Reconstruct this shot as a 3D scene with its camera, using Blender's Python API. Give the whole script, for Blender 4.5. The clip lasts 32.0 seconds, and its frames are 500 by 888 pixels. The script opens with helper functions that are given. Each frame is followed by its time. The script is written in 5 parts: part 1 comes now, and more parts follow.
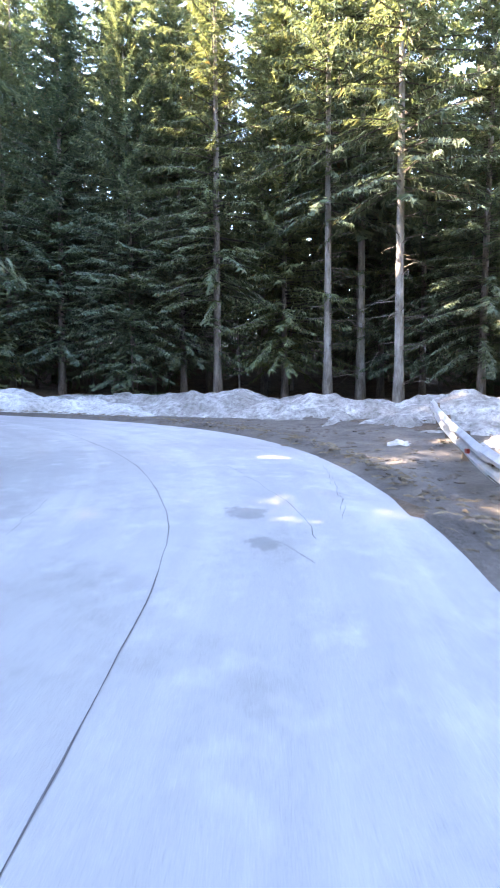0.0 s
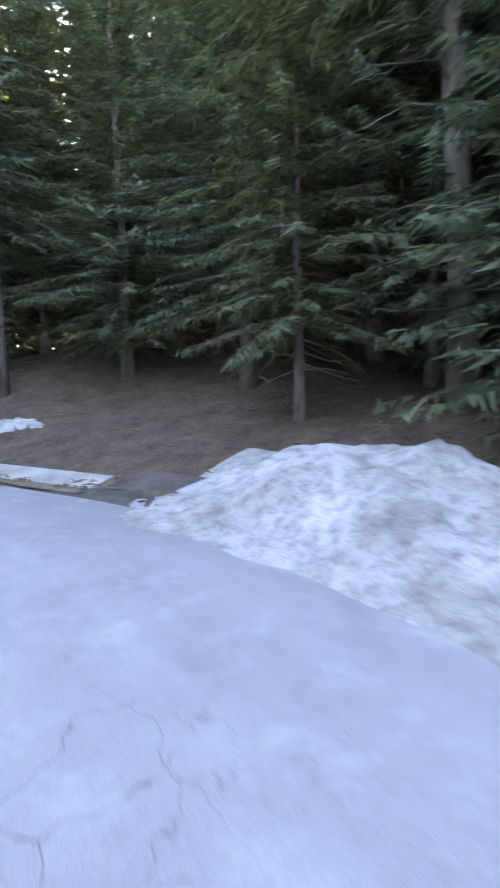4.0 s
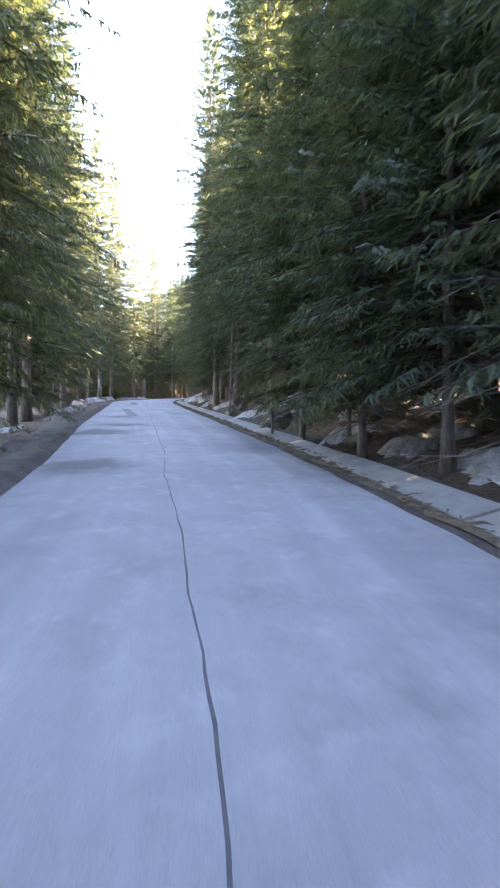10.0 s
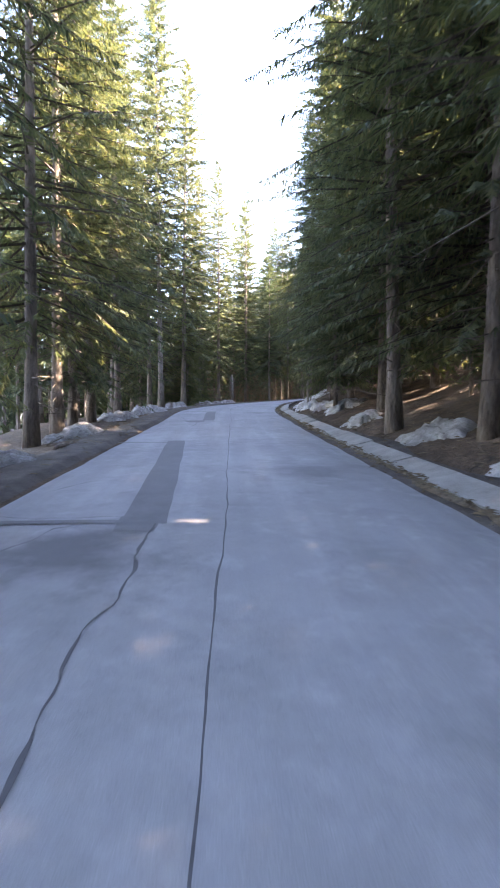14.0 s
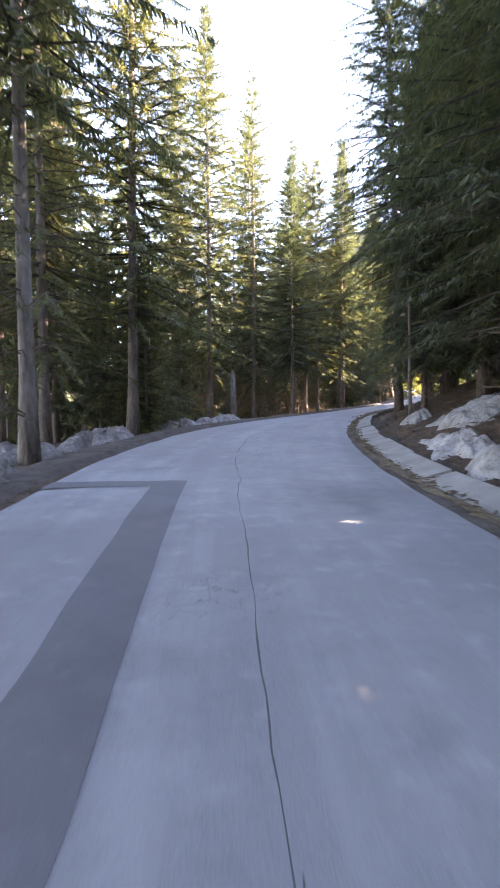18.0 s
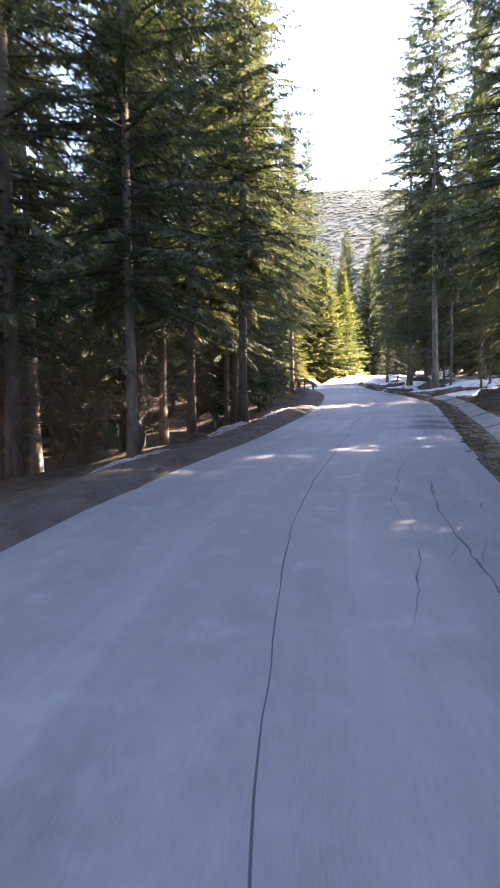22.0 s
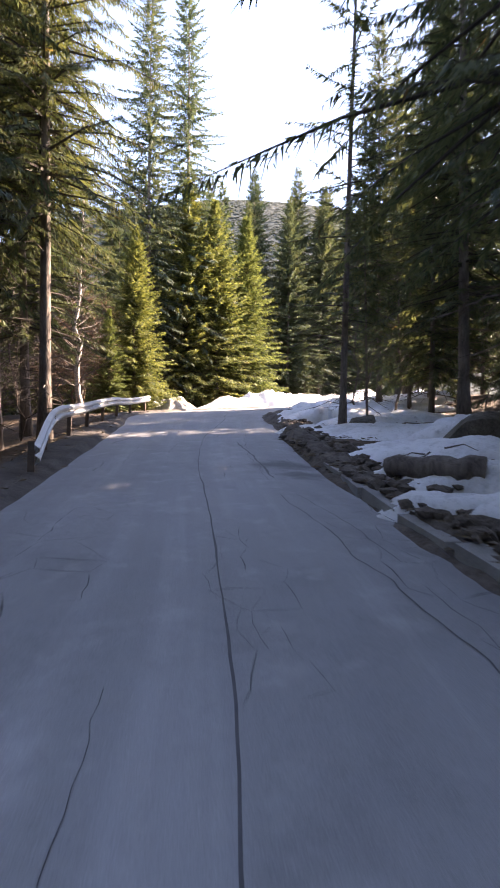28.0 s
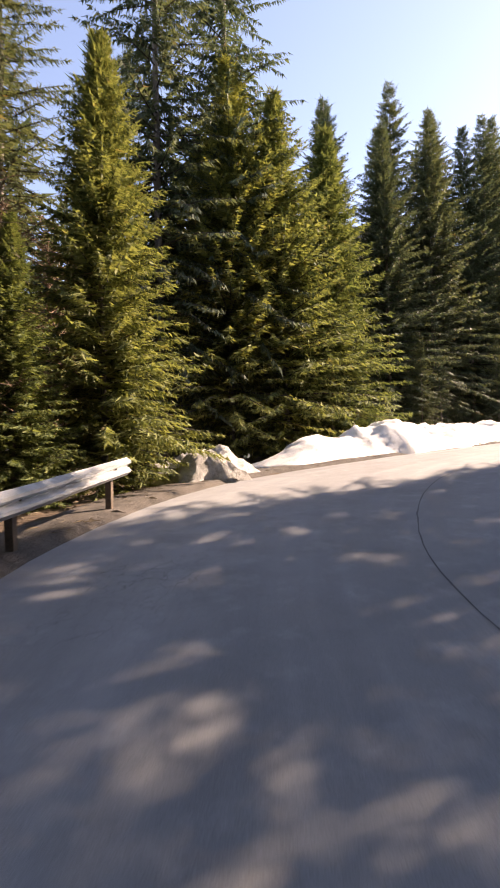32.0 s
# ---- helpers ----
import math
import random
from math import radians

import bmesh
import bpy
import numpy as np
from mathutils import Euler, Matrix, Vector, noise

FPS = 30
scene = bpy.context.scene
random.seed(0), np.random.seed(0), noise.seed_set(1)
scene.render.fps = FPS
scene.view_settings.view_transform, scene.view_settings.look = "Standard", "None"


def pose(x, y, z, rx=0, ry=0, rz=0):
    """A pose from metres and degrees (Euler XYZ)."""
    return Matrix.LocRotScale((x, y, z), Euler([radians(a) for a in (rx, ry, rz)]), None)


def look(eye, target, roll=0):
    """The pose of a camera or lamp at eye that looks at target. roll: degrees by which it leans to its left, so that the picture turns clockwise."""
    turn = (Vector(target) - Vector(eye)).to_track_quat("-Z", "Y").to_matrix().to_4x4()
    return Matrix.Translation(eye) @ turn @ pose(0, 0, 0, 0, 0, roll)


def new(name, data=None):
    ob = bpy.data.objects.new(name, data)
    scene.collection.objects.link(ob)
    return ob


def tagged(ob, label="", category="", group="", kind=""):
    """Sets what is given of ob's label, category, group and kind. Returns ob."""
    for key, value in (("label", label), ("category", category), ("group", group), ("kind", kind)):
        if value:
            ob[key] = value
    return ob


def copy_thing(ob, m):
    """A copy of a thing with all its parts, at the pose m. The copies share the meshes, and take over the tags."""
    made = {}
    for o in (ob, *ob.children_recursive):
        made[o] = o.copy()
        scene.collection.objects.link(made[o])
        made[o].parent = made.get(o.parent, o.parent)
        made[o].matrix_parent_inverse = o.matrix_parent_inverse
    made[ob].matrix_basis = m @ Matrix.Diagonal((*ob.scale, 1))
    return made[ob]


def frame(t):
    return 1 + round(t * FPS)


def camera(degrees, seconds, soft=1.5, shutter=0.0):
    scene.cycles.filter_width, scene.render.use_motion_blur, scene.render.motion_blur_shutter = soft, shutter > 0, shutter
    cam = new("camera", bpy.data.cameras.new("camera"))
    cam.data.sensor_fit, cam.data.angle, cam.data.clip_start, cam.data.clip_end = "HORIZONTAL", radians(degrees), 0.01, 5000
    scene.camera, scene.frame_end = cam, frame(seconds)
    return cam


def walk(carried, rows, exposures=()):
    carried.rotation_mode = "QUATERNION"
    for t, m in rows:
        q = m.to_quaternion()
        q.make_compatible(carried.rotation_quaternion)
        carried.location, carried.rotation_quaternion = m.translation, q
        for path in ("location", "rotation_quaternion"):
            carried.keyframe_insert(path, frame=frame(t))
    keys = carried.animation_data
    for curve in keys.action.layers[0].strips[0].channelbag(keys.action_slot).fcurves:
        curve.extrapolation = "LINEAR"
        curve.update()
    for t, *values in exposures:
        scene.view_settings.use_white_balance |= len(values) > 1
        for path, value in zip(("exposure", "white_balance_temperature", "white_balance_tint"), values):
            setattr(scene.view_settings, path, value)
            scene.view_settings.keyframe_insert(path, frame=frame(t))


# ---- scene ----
cam = camera(52.8, 32.0, soft=1.8, shutter=0.25)
PATH = [
    (0, (-0.624, -1.813, 1.487), (-1.718, 8.091, 0.649), -0.43),
    (0.5, (-0.952, 0.948, 1.641), (-1.790, 10.886, 0.915), -0.07),
    (1, (-1.439, 3.630, 1.800), (-2.350, 13.566, 1.140), -0.70),
    (1.5, (-2.529, 5.808, 1.952), (-4.469, 15.598, 1.330), -1.23),
    (2, (-4.149, 8.197, 2.112), (-7.982, 17.416, 1.542), -0.88),
    (2.5, (-5.944, 10.652, 2.281), (-11.869, 18.682, 1.645), -0.67),
    (3, (-8.151, 11.767, 2.427), (-16.136, 17.750, 1.752), -1.42),
    (3.5, (-10.820, 11.804, 2.599), (-20.233, 15.117, 1.963), -1.63),
    (5.5, (-19.606, 5.602, 3.535), (-27.092, -1.028, 3.483), -0.65),
    (6, (-20.780, 2.690, 3.773), (-26.703, -5.366, 3.601), -0.42),
    (6.5, (-21.625, 0.049, 3.969), (-26.392, -8.736, 3.658), -0.55),
    (7, (-22.426, -2.397, 4.170), (-26.512, -11.515, 3.757), -0.45),
    (7.5, (-23.205, -4.757, 4.377), (-26.756, -14.094, 3.937), -0.76),
    (8, (-23.674, -7.136, 4.592), (-26.944, -16.578, 4.192), -0.52),
    (8.5, (-24.208, -9.632, 4.806), (-27.268, -19.146, 4.465), -0.06),
    (9, (-24.737, -12.265, 5.030), (-27.578, -21.848, 4.735), 0.08),
    (9.5, (-25.198, -14.911, 5.266), (-27.750, -24.577, 5.011), 0.28),
    (10, (-25.621, -17.570, 5.500), (-27.851, -27.316, 5.289), 0.21),
    (10.5, (-25.912, -20.147, 5.717), (-27.811, -29.963, 5.534), -0.28),
    (11, (-26.076, -22.669, 5.963), (-27.653, -32.542, 5.777), -0.54),
    (11.5, (-26.233, -25.271, 6.190), (-27.453, -35.195, 5.990), -0.68),
    (12, (-26.281, -27.844, 6.427), (-27.250, -37.795, 6.207), -0.76),
    (12.5, (-26.363, -30.576, 6.701), (-27.159, -40.540, 6.440), -0.72),
    (13, (-26.429, -33.202, 6.939), (-27.078, -43.177, 6.666), -0.26),
    (13.5, (-26.465, -35.980, 7.195), (-27.016, -45.962, 6.926), 0.08),
    (14, (-26.479, -38.818, 7.427), (-26.925, -48.805, 7.165), -0.08),
    (14.5, (-26.451, -41.416, 7.633), (-26.834, -51.406, 7.386), -0.15),
    (16.5, (-26.407, -52.527, 8.587), (-26.763, -62.518, 8.335), -0.60),
    (17, (-26.410, -55.485, 8.864), (-26.835, -65.474, 8.659), -0.46),
    (17.5, (-26.424, -58.382, 9.121), (-26.888, -68.369, 8.945), -0.21),
    (18, (-26.457, -61.262, 9.394), (-26.949, -71.248, 9.202), -0.67),
    (18.5, (-26.475, -64.143, 9.653), (-27.007, -74.126, 9.428), -0.83),
    (19, (-26.528, -67.231, 9.934), (-27.149, -77.208, 9.653), -0.72),
    (19.5, (-26.461, -70.369, 10.219), (-27.308, -80.327, 9.880), -0.58),
    (20, (-26.689, -73.373, 10.484), (-27.843, -83.300, 10.127), -0.15),
    (20.5, (-27.157, -76.287, 10.738), (-28.752, -86.150, 10.321), -0.50),
    (21, (-27.800, -79.225, 10.979), (-29.951, -88.979, 10.500), -0.76),
    (21.5, (-28.711, -82.093, 11.206), (-31.484, -91.687, 10.687), -1.05),
    (22, (-29.752, -84.807, 11.451), (-33.216, -94.172, 10.924), -0.84),
    (22.5, (-31.064, -87.367, 11.692), (-35.266, -96.424, 11.129), -0.37),
    (23, (-32.478, -89.761, 11.897), (-37.446, -98.419, 11.297), -0.09),
    (23.5, (-34.001, -91.888, 12.073), (-39.682, -100.094, 11.447), 0.10),
    (24, (-35.590, -93.863, 12.271), (-41.872, -101.625, 11.734), 0.05),
    (24.5, (-37.175, -95.742, 12.527), (-43.842, -103.184, 12.113), -0.01),
    (26.5, (-43.426, -104.268, 13.493), (-49.406, -112.281, 13.338), 1.15),
    (27, (-44.596, -106.422, 13.742), (-50.227, -114.685, 13.585), 1.12),
    (27.5, (-45.667, -108.609, 13.969), (-50.980, -117.077, 13.722), 0.73),
    (28, (-46.666, -110.715, 14.161), (-51.652, -119.378, 13.848), 0.66),
    (28.5, (-47.593, -113.006, 14.382), (-52.280, -121.833, 14.044), 0.34),
    (29, (-48.483, -115.297, 14.592), (-52.905, -124.261, 14.296), 0.28),
    (29.5, (-49.289, -117.529, 14.807), (-53.467, -126.612, 14.608), 0.16),
    (30, (-50.088, -119.629, 15.017), (-54.037, -128.816, 14.907), -0.09),
    (30.5, (-50.843, -121.776, 15.265), (-54.651, -131.022, 15.235), -0.42),
    (31, (-51.641, -123.702, 15.434), (-55.375, -132.978, 15.506), -0.29),
    (31.5, (-52.560, -125.577, 15.620), (-56.428, -134.797, 15.794), -1.15),
    (32, (-53.565, -127.518, 15.791), (-57.764, -136.590, 16.020), -1.46),
]
walk(cam, [(t, look(eye, target, roll)) for t, eye, target, roll in PATH],
     exposures=((0, 5.25, 7400, 20), (3, 5.4, 8000, 20), (6, 5.5, 8100, 24), (7, 5.35, 7800, 23), (8, 5.25, 7500, 23), (10.5, 4.85, 7600, 25), (13, 4.5, 7500, 25), (17, 4.3, 8100, 28), (20, 4.2, 8000, 28), (23, 3.7, 7300, 28), (27, 3.15, 7500, 29), (28, 2.95, 7500, 28), (30, 2.0, 7800, 27), (32, 1.8, 8100, 26)))

# ---- world and sun ----
SUN_AZ, SUN_EL = math.atan2(-1.0, -0.03), radians(34)
world = bpy.data.worlds.new("sky")
scene.world = world
world.use_nodes = True
wn = world.node_tree
wn.nodes.clear()
sky = wn.nodes.new("ShaderNodeTexSky")
sky.sky_type, sky.sun_disc = "NISHITA", False
sky.sun_elevation, sky.sun_rotation = SUN_EL, SUN_AZ
sky.air_density, sky.dust_density, sky.altitude = 1.0, 0.6, 1200
back = wn.nodes.new("ShaderNodeBackground")
back.inputs["Strength"].default_value = 0.12
wout = wn.nodes.new("ShaderNodeOutputWorld")
wn.links.new(sky.outputs[0], back.inputs[0])
wn.links.new(back.outputs[0], wout.inputs[0])
sun_data = bpy.data.lights.new("sun", "SUN")
sun_data.energy, sun_data.angle, sun_data.color = 5.0, radians(0.5), (1.0, 0.9, 0.75)
sun = new("sun", sun_data)
sun_dir = Vector((math.sin(SUN_AZ) * math.cos(SUN_EL), math.cos(SUN_AZ) * math.cos(SUN_EL), math.sin(SUN_EL)))
sun.matrix_basis = look((0, 0, 60), Vector((0, 0, 60)) - sun_dir)
scene.view_settings.exposure = 0.0


# ---- materials ----
def nodes_of(name):
    m = bpy.data.materials.new(name)
    m.use_nodes = True
    n = m.node_tree
    return m, n, n.nodes["Principled BSDF"]


def noise_node(n, scale, detail=4, rough=0.6, coords="Position", stretch=None):
    if coords == "Position":
        src = n.nodes.new("ShaderNodeNewGeometry").outputs["Position"]
    else:
        src = n.nodes.new("ShaderNodeTexCoord").outputs["Object"]
    if stretch:
        mp = n.nodes.new("ShaderNodeMapping")
        mp.inputs["Scale"].default_value = stretch
        n.links.new(src, mp.inputs["Vector"])
        src = mp.outputs[0]
    t = n.nodes.new("ShaderNodeTexNoise")
    t.inputs["Scale"].default_value = scale
    t.inputs["Detail"].default_value = detail
    t.inputs["Roughness"].default_value = rough
    n.links.new(src, t.inputs["Vector"])
    return t.outputs["Fac"]


def ramp(n, fac, *stops):
    r = n.nodes.new("ShaderNodeValToRGB")
    el = r.color_ramp.elements
    while len(el) < len(stops):
        el.new(0.5)
    for e, (p, c) in zip(el, stops):
        e.position = p
        e.color = (*c, 1) if isinstance(c, tuple) else (c, c, c, 1)
    n.links.new(fac, r.inputs[0])
    return r.outputs[0]


def blend(n, fac, a, b, how="MIX"):
    m = n.nodes.new("ShaderNodeMix")
    m.data_type, m.blend_type = "RGBA", how
    for slot, v in ((0, fac), (6, a), (7, b)):
        sock = m.inputs[slot]
        if isinstance(v, (int, float)):
            sock.default_value = v if slot == 0 else (v, v, v, 1)
        elif isinstance(v, tuple):
            sock.default_value = (*v, 1)
        else:
            n.links.new(v, sock)
    return m.outputs[2]


def bump(n, bsdf, height, strength, distance):
    b = n.nodes.new("ShaderNodeBump")
    b.inputs["Strength"].default_value = strength
    b.inputs["Distance"].default_value = distance
    n.links.new(height, b.inputs["Height"])
    n.links.new(b.outputs[0], bsdf.inputs["Normal"])


def plain(name, dark, light, scale=6.0, rough=0.8, relief=0.3, dist=0.01, coords="Position", metal=0.0, fine=60.0, stretch=None):
    m, n, b = nodes_of(name)
    big = noise_node(n, scale, 5, 0.6, coords, stretch)
    small = noise_node(n, fine, 3, 0.6, coords, stretch)
    col = ramp(n, big, (0.32, dark), (0.68, light))
    col = blend(n, 0.35, col, ramp(n, small, (0.3, tuple(v * 0.6 for v in dark)), (0.7, light)))
    n.links.new(col, b.inputs["Base Color"])
    b.inputs["Roughness"].default_value = rough
    b.inputs["Metallic"].default_value = metal
    bump(n, b, small, relief, dist)
    return m


def make_asphalt(name, dark, light, cracked):
    """Worn asphalt: wear runs along the road (its UV is metres across and along), with stains, dust and grain."""
    m, n, b = nodes_of(name)
    broad = noise_node(n, 0.25, 4, 0.6)
    stain = noise_node(n, 1.1, 6, 0.65)
    grain = noise_node(n, 150, 2, 0.7)
    col = ramp(n, broad, (0.35, dark), (0.65, light))
    col = blend(n, ramp(n, noise_node(n, 0.07, 3, 0.5), (0.42, 0.0), (0.6, 0.45)), col, tuple(v * 0.75 for v in dark))
    if cracked:
        uv = n.nodes.new("ShaderNodeUVMap").outputs[0]
        mp = n.nodes.new("ShaderNodeMapping")
        mp.inputs["Scale"].default_value = (1.9, 0.11, 1)
        n.links.new(uv, mp.inputs["Vector"])
        lane = n.nodes.new("ShaderNodeTexNoise")
        lane.inputs["Scale"].default_value = 1.0
        lane.inputs["Detail"].default_value = 6
        lane.inputs["Roughness"].default_value = 0.6
        n.links.new(mp.outputs[0], lane.inputs["Vector"])
        col = blend(n, ramp(n, lane.outputs["Fac"], (0.42, 0.0), (0.68, 0.4)), col, tuple(v * 0.55 for v in dark))
        col = blend(n, ramp(n, lane.outputs["Fac"], (0.3, 0.3), (0.45, 0.0)), col, tuple(min(1, v * 1.25) for v in light))
    col = blend(n, ramp(n, stain, (0.5, 0.0), (0.72, 0.55)), col, tuple(v * 0.5 for v in dark))
    col = blend(n, ramp(n, noise_node(n, 2.6, 5, 0.65), (0.54, 0.0), (0.78, 0.5)), col, tuple(min(1, v * 1.35) for v in light))
    col = blend(n, ramp(n, noise_node(n, 0.5, 7, 0.75), (0.53, 0.0), (0.68, 0.48)), col, tuple(v * 0.45 for v in dark))
    col = blend(n, 0.35, col, ramp(n, grain, (0.3, tuple(v * 0.45 for v in dark)), (0.75, tuple(min(1, v * 1.3) for v in light))))
    if cracked:
        for cx, cy, size, deep, stops in STAINS:
            off = n.nodes.new("ShaderNodeVectorMath")
            off.operation = "SUBTRACT"
            n.links.new(n.nodes.new("ShaderNodeNewGeometry").outputs["Position"], off.inputs[0])
            off.inputs[1].default_value = (cx, cy, 0)
            flat = n.nodes.new("ShaderNodeVectorMath")
            flat.operation = "MULTIPLY"
            n.links.new(off.outputs[0], flat.inputs[0])
            flat.inputs[1].default_value = (1 / size, 1 / size, 0)
            far = n.nodes.new("ShaderNodeVectorMath")
            far.operation = "LENGTH"
            n.links.new(flat.outputs[0], far.inputs[0])
            ragged = n.nodes.new("ShaderNodeMath")
            ragged.operation = "MULTIPLY_ADD"
            n.links.new(noise_node(n, 1.6 / size, 6, 0.7), ragged.inputs[0])
            ragged.inputs[1].default_value = 1.8
            n.links.new(far.outputs["Value"], ragged.inputs[2])
            mid = n.nodes.new("ShaderNodeMath")
            mid.operation = "SUBTRACT"
            n.links.new(ragged.outputs[0], mid.inputs[0])
            mid.inputs[1].default_value = 0.85
            col = blend(n, ramp(n, mid.outputs[0], (stops[0], deep), (stops[1], 0.0)), col, tuple(v * 0.33 for v in dark))
    if cracked:
        geo = n.nodes.new("ShaderNodeNewGeometry")
        for scale, lo, hi, thin in ((1.9, 0.66, 0.74, 0.014), (4.5, 0.67, 0.75, 0.02)):
            vor = n.nodes.new("ShaderNodeTexVoronoi")
            vor.feature = "DISTANCE_TO_EDGE"
            vor.inputs["Scale"].default_value = scale
            wob = n.nodes.new("ShaderNodeTexNoise")
            wob.inputs["Scale"].default_value = 3.0
            n.links.new(geo.outputs["Position"], wob.inputs["Vector"])
            add = n.nodes.new("ShaderNodeVectorMath")
            add.operation = "MULTIPLY_ADD"
            n.links.new(wob.outputs["Color"], add.inputs[0])
            add.inputs[1].default_value = (0.5, 0.5, 0.5)
            n.links.new(geo.outputs["Position"], add.inputs[2])
            n.links.new(add.outputs[0], vor.inputs["Vector"])
            line = ramp(n, vor.outputs["Distance"], (0.0, 1.0), (thin, 0.0))
            where = ramp(n, noise_node(n, 0.17 if scale < 3 else 0.21, 3, 0.5), (lo, 0.0), (hi, 0.75))
            col = blend(n, blend(n, 1.0, line, where, "MULTIPLY"), col, (0.05, 0.048, 0.045))
    n.links.new(col, b.inputs["Base Color"])
    b.inputs["Roughness"].default_value = 0.7
    bump(n, b, grain, 0.35, 0.004)
    return m


def make_snow(name, clean, dirt, amount, relief=0.5):
    """Old snow: broad dirty zones, pits and grit at two finer scales."""
    m, n, b = nodes_of(name)
    big = noise_node(n, 0.9, 5, 0.65)
    mid = noise_node(n, 5.5, 5, 0.7)
    grit = noise_node(n, 30, 4, 0.75)
    col = blend(n, ramp(n, big, (0.62 - amount * 0.4, 0.0), (0.85 - amount * 0.3, 0.7)), clean, dirt)
    col = blend(n, ramp(n, mid, (0.56 - amount * 0.18, 0.0), (0.78 - amount * 0.1, 0.35 + 0.5 * amount)), col, tuple(v * 0.45 for v in dirt))
    col = blend(n, ramp(n, grit, (0.6 - amount * 0.1, 0.0), (0.7, 0.25 + 0.5 * amount)), col, tuple(v * 0.4 for v in dirt))
    n.links.new(col, b.inputs["Base Color"])
    b.inputs["Roughness"].default_value = 0.7
    bump(n, b, blend(n, 0.4, mid, grit), relief, 0.09)
    return m


def make_needles(name, deep, lit, brown, see=0.35, glow=(1.2, 1.15, 0.7)):
    m, n, b = nodes_of(name)
    info = n.nodes.new("ShaderNodeObjectInfo")
    isle = n.nodes.new("ShaderNodeNewGeometry").outputs["Random Per Island"]
    col = ramp(n, isle, (0.0, deep), (0.8, lit), (0.97, lit), (1.0, brown))
    tint = ramp(n, info.outputs["Random"], (0.0, (0.75, 0.85, 0.9)), (0.5, (1, 1, 1)), (1.0, (1.15, 1.08, 0.85)))
    col = blend(n, 1.0, col, tint, "MULTIPLY")
    n.links.new(col, b.inputs["Base Color"])
    b.inputs["Roughness"].default_value = 0.6
    b.inputs["Specular IOR Level"].default_value = 0.15
    tr = n.nodes.new("ShaderNodeBsdfTranslucent")
    n.links.new(blend(n, 1.0, col, glow, "MULTIPLY"), tr.inputs[0])
    mix = n.nodes.new("ShaderNodeMixShader")
    mix.inputs[0].default_value = see
    n.links.new(b.outputs[0], mix.inputs[1])
    n.links.new(tr.outputs[0], mix.inputs[2])
    n.links.new(mix.outputs[0], n.nodes["Material Output"].inputs[0])
    return m


# damp or oily stains on the road: x, y, size, strength, how sharp
STAINS = ((-51.9, -118.6, 0.8, 0.85, (0.3, 0.9)), (-51.7, -117.6, 0.6, 0.8, (0.3, 0.9)), (-48.0, -110.2, 0.8, 0.6, (0.3, 0.9)), (-39.3, -96.1, 0.9, 0.8, (0.3, 0.9)), (-40.2, -97.6, 0.7, 0.6, (0.3, 0.9)), (-38.5, -95.2, 0.9, 0.8, (0.3, 0.9)), (-41.6, -105.0, 0.7, 0.85, (0.3, 0.8)), (-1.24, 3.5, 0.34, 0.5, (0.6, 0.85)),
          (-1.0, 2.55, 0.22, 0.45, (0.6, 0.85)), (-28.3, -68.6, 1.6, 0.4, (0.2, 0.9)), (-24.8, -71.2, 0.8, 0.4, (0.2, 0.8)), (-24.7, -27.4, 1.5, 0.85, (0.3, 0.9)), (-24.4, -34.8, 1.9, 0.85, (0.3, 0.9)), (-25.2, -38.0, 1.4, 0.8, (0.3, 0.9)), (-25.0, -43.5, 1.4, 0.75, (0.3, 0.9)), (-28.2, -48, 1.6, 0.5, (0.2, 0.9)), (-28.6, -30, 1.8, 0.5, (0.2, 0.9)), (-23.6, -16.5, 1.2, 0.5, (0.2, 0.9)))
ASPHALT = make_asphalt("asphalt", (0.215, 0.215, 0.225), (0.355, 0.357, 0.365), True)
PATCH = make_asphalt("asphalt_patch", (0.12, 0.12, 0.125), (0.17, 0.17, 0.175), False)
TAR = plain("tar", (0.045, 0.045, 0.05), (0.1, 0.1, 0.105), 8, 0.7)
CONCRETE = plain("concrete", (0.17, 0.165, 0.155), (0.37, 0.36, 0.34), 1.7, 0.85, 0.4, 0.006)
LITTER = plain("forest_floor", (0.03, 0.021, 0.015), (0.15, 0.1, 0.065), 1.9, 0.95, 1.0, 0.12, fine=9)
SHOULDER = plain("gravel_shoulder", (0.036, 0.03, 0.026), (0.14, 0.12, 0.105), 1.8, 0.95, 1.0, 0.04, fine=26)
SNOW = make_snow("snow", (0.54, 0.54, 0.54), (0.17, 0.15, 0.13), 0.68, 0.8)
SNOW_WHITE = make_snow("white_snow", (0.74, 0.745, 0.75), (0.3, 0.28, 0.25), 0.22, 0.35)
SNOW_DIRTY = make_snow("old_dirty_snow", (0.54, 0.53, 0.52), (0.1, 0.083, 0.068), 0.85, 1.0)
BARK = plain("spruce_bark", (0.055, 0.043, 0.036), (0.26, 0.22, 0.19), 5, 0.95, 1.0, 0.03, "Object", fine=22, stretch=(1, 1, 0.3))
BARK_PALE = plain("pale_bark", (0.085, 0.073, 0.062), (0.31, 0.28, 0.25), 4, 0.95, 1.0, 0.03, "Object", fine=15, stretch=(1, 1, 0.35))
TWIG = plain("dead_twig", (0.065, 0.052, 0.042), (0.18, 0.15, 0.125), 6, 0.95, 0.3, 0.01, "Object")
RED_TWIG = plain("dry_red_twig", (0.1, 0.062, 0.042), (0.3, 0.195, 0.13), 6, 0.95, 0.3, 0.01, "Object")
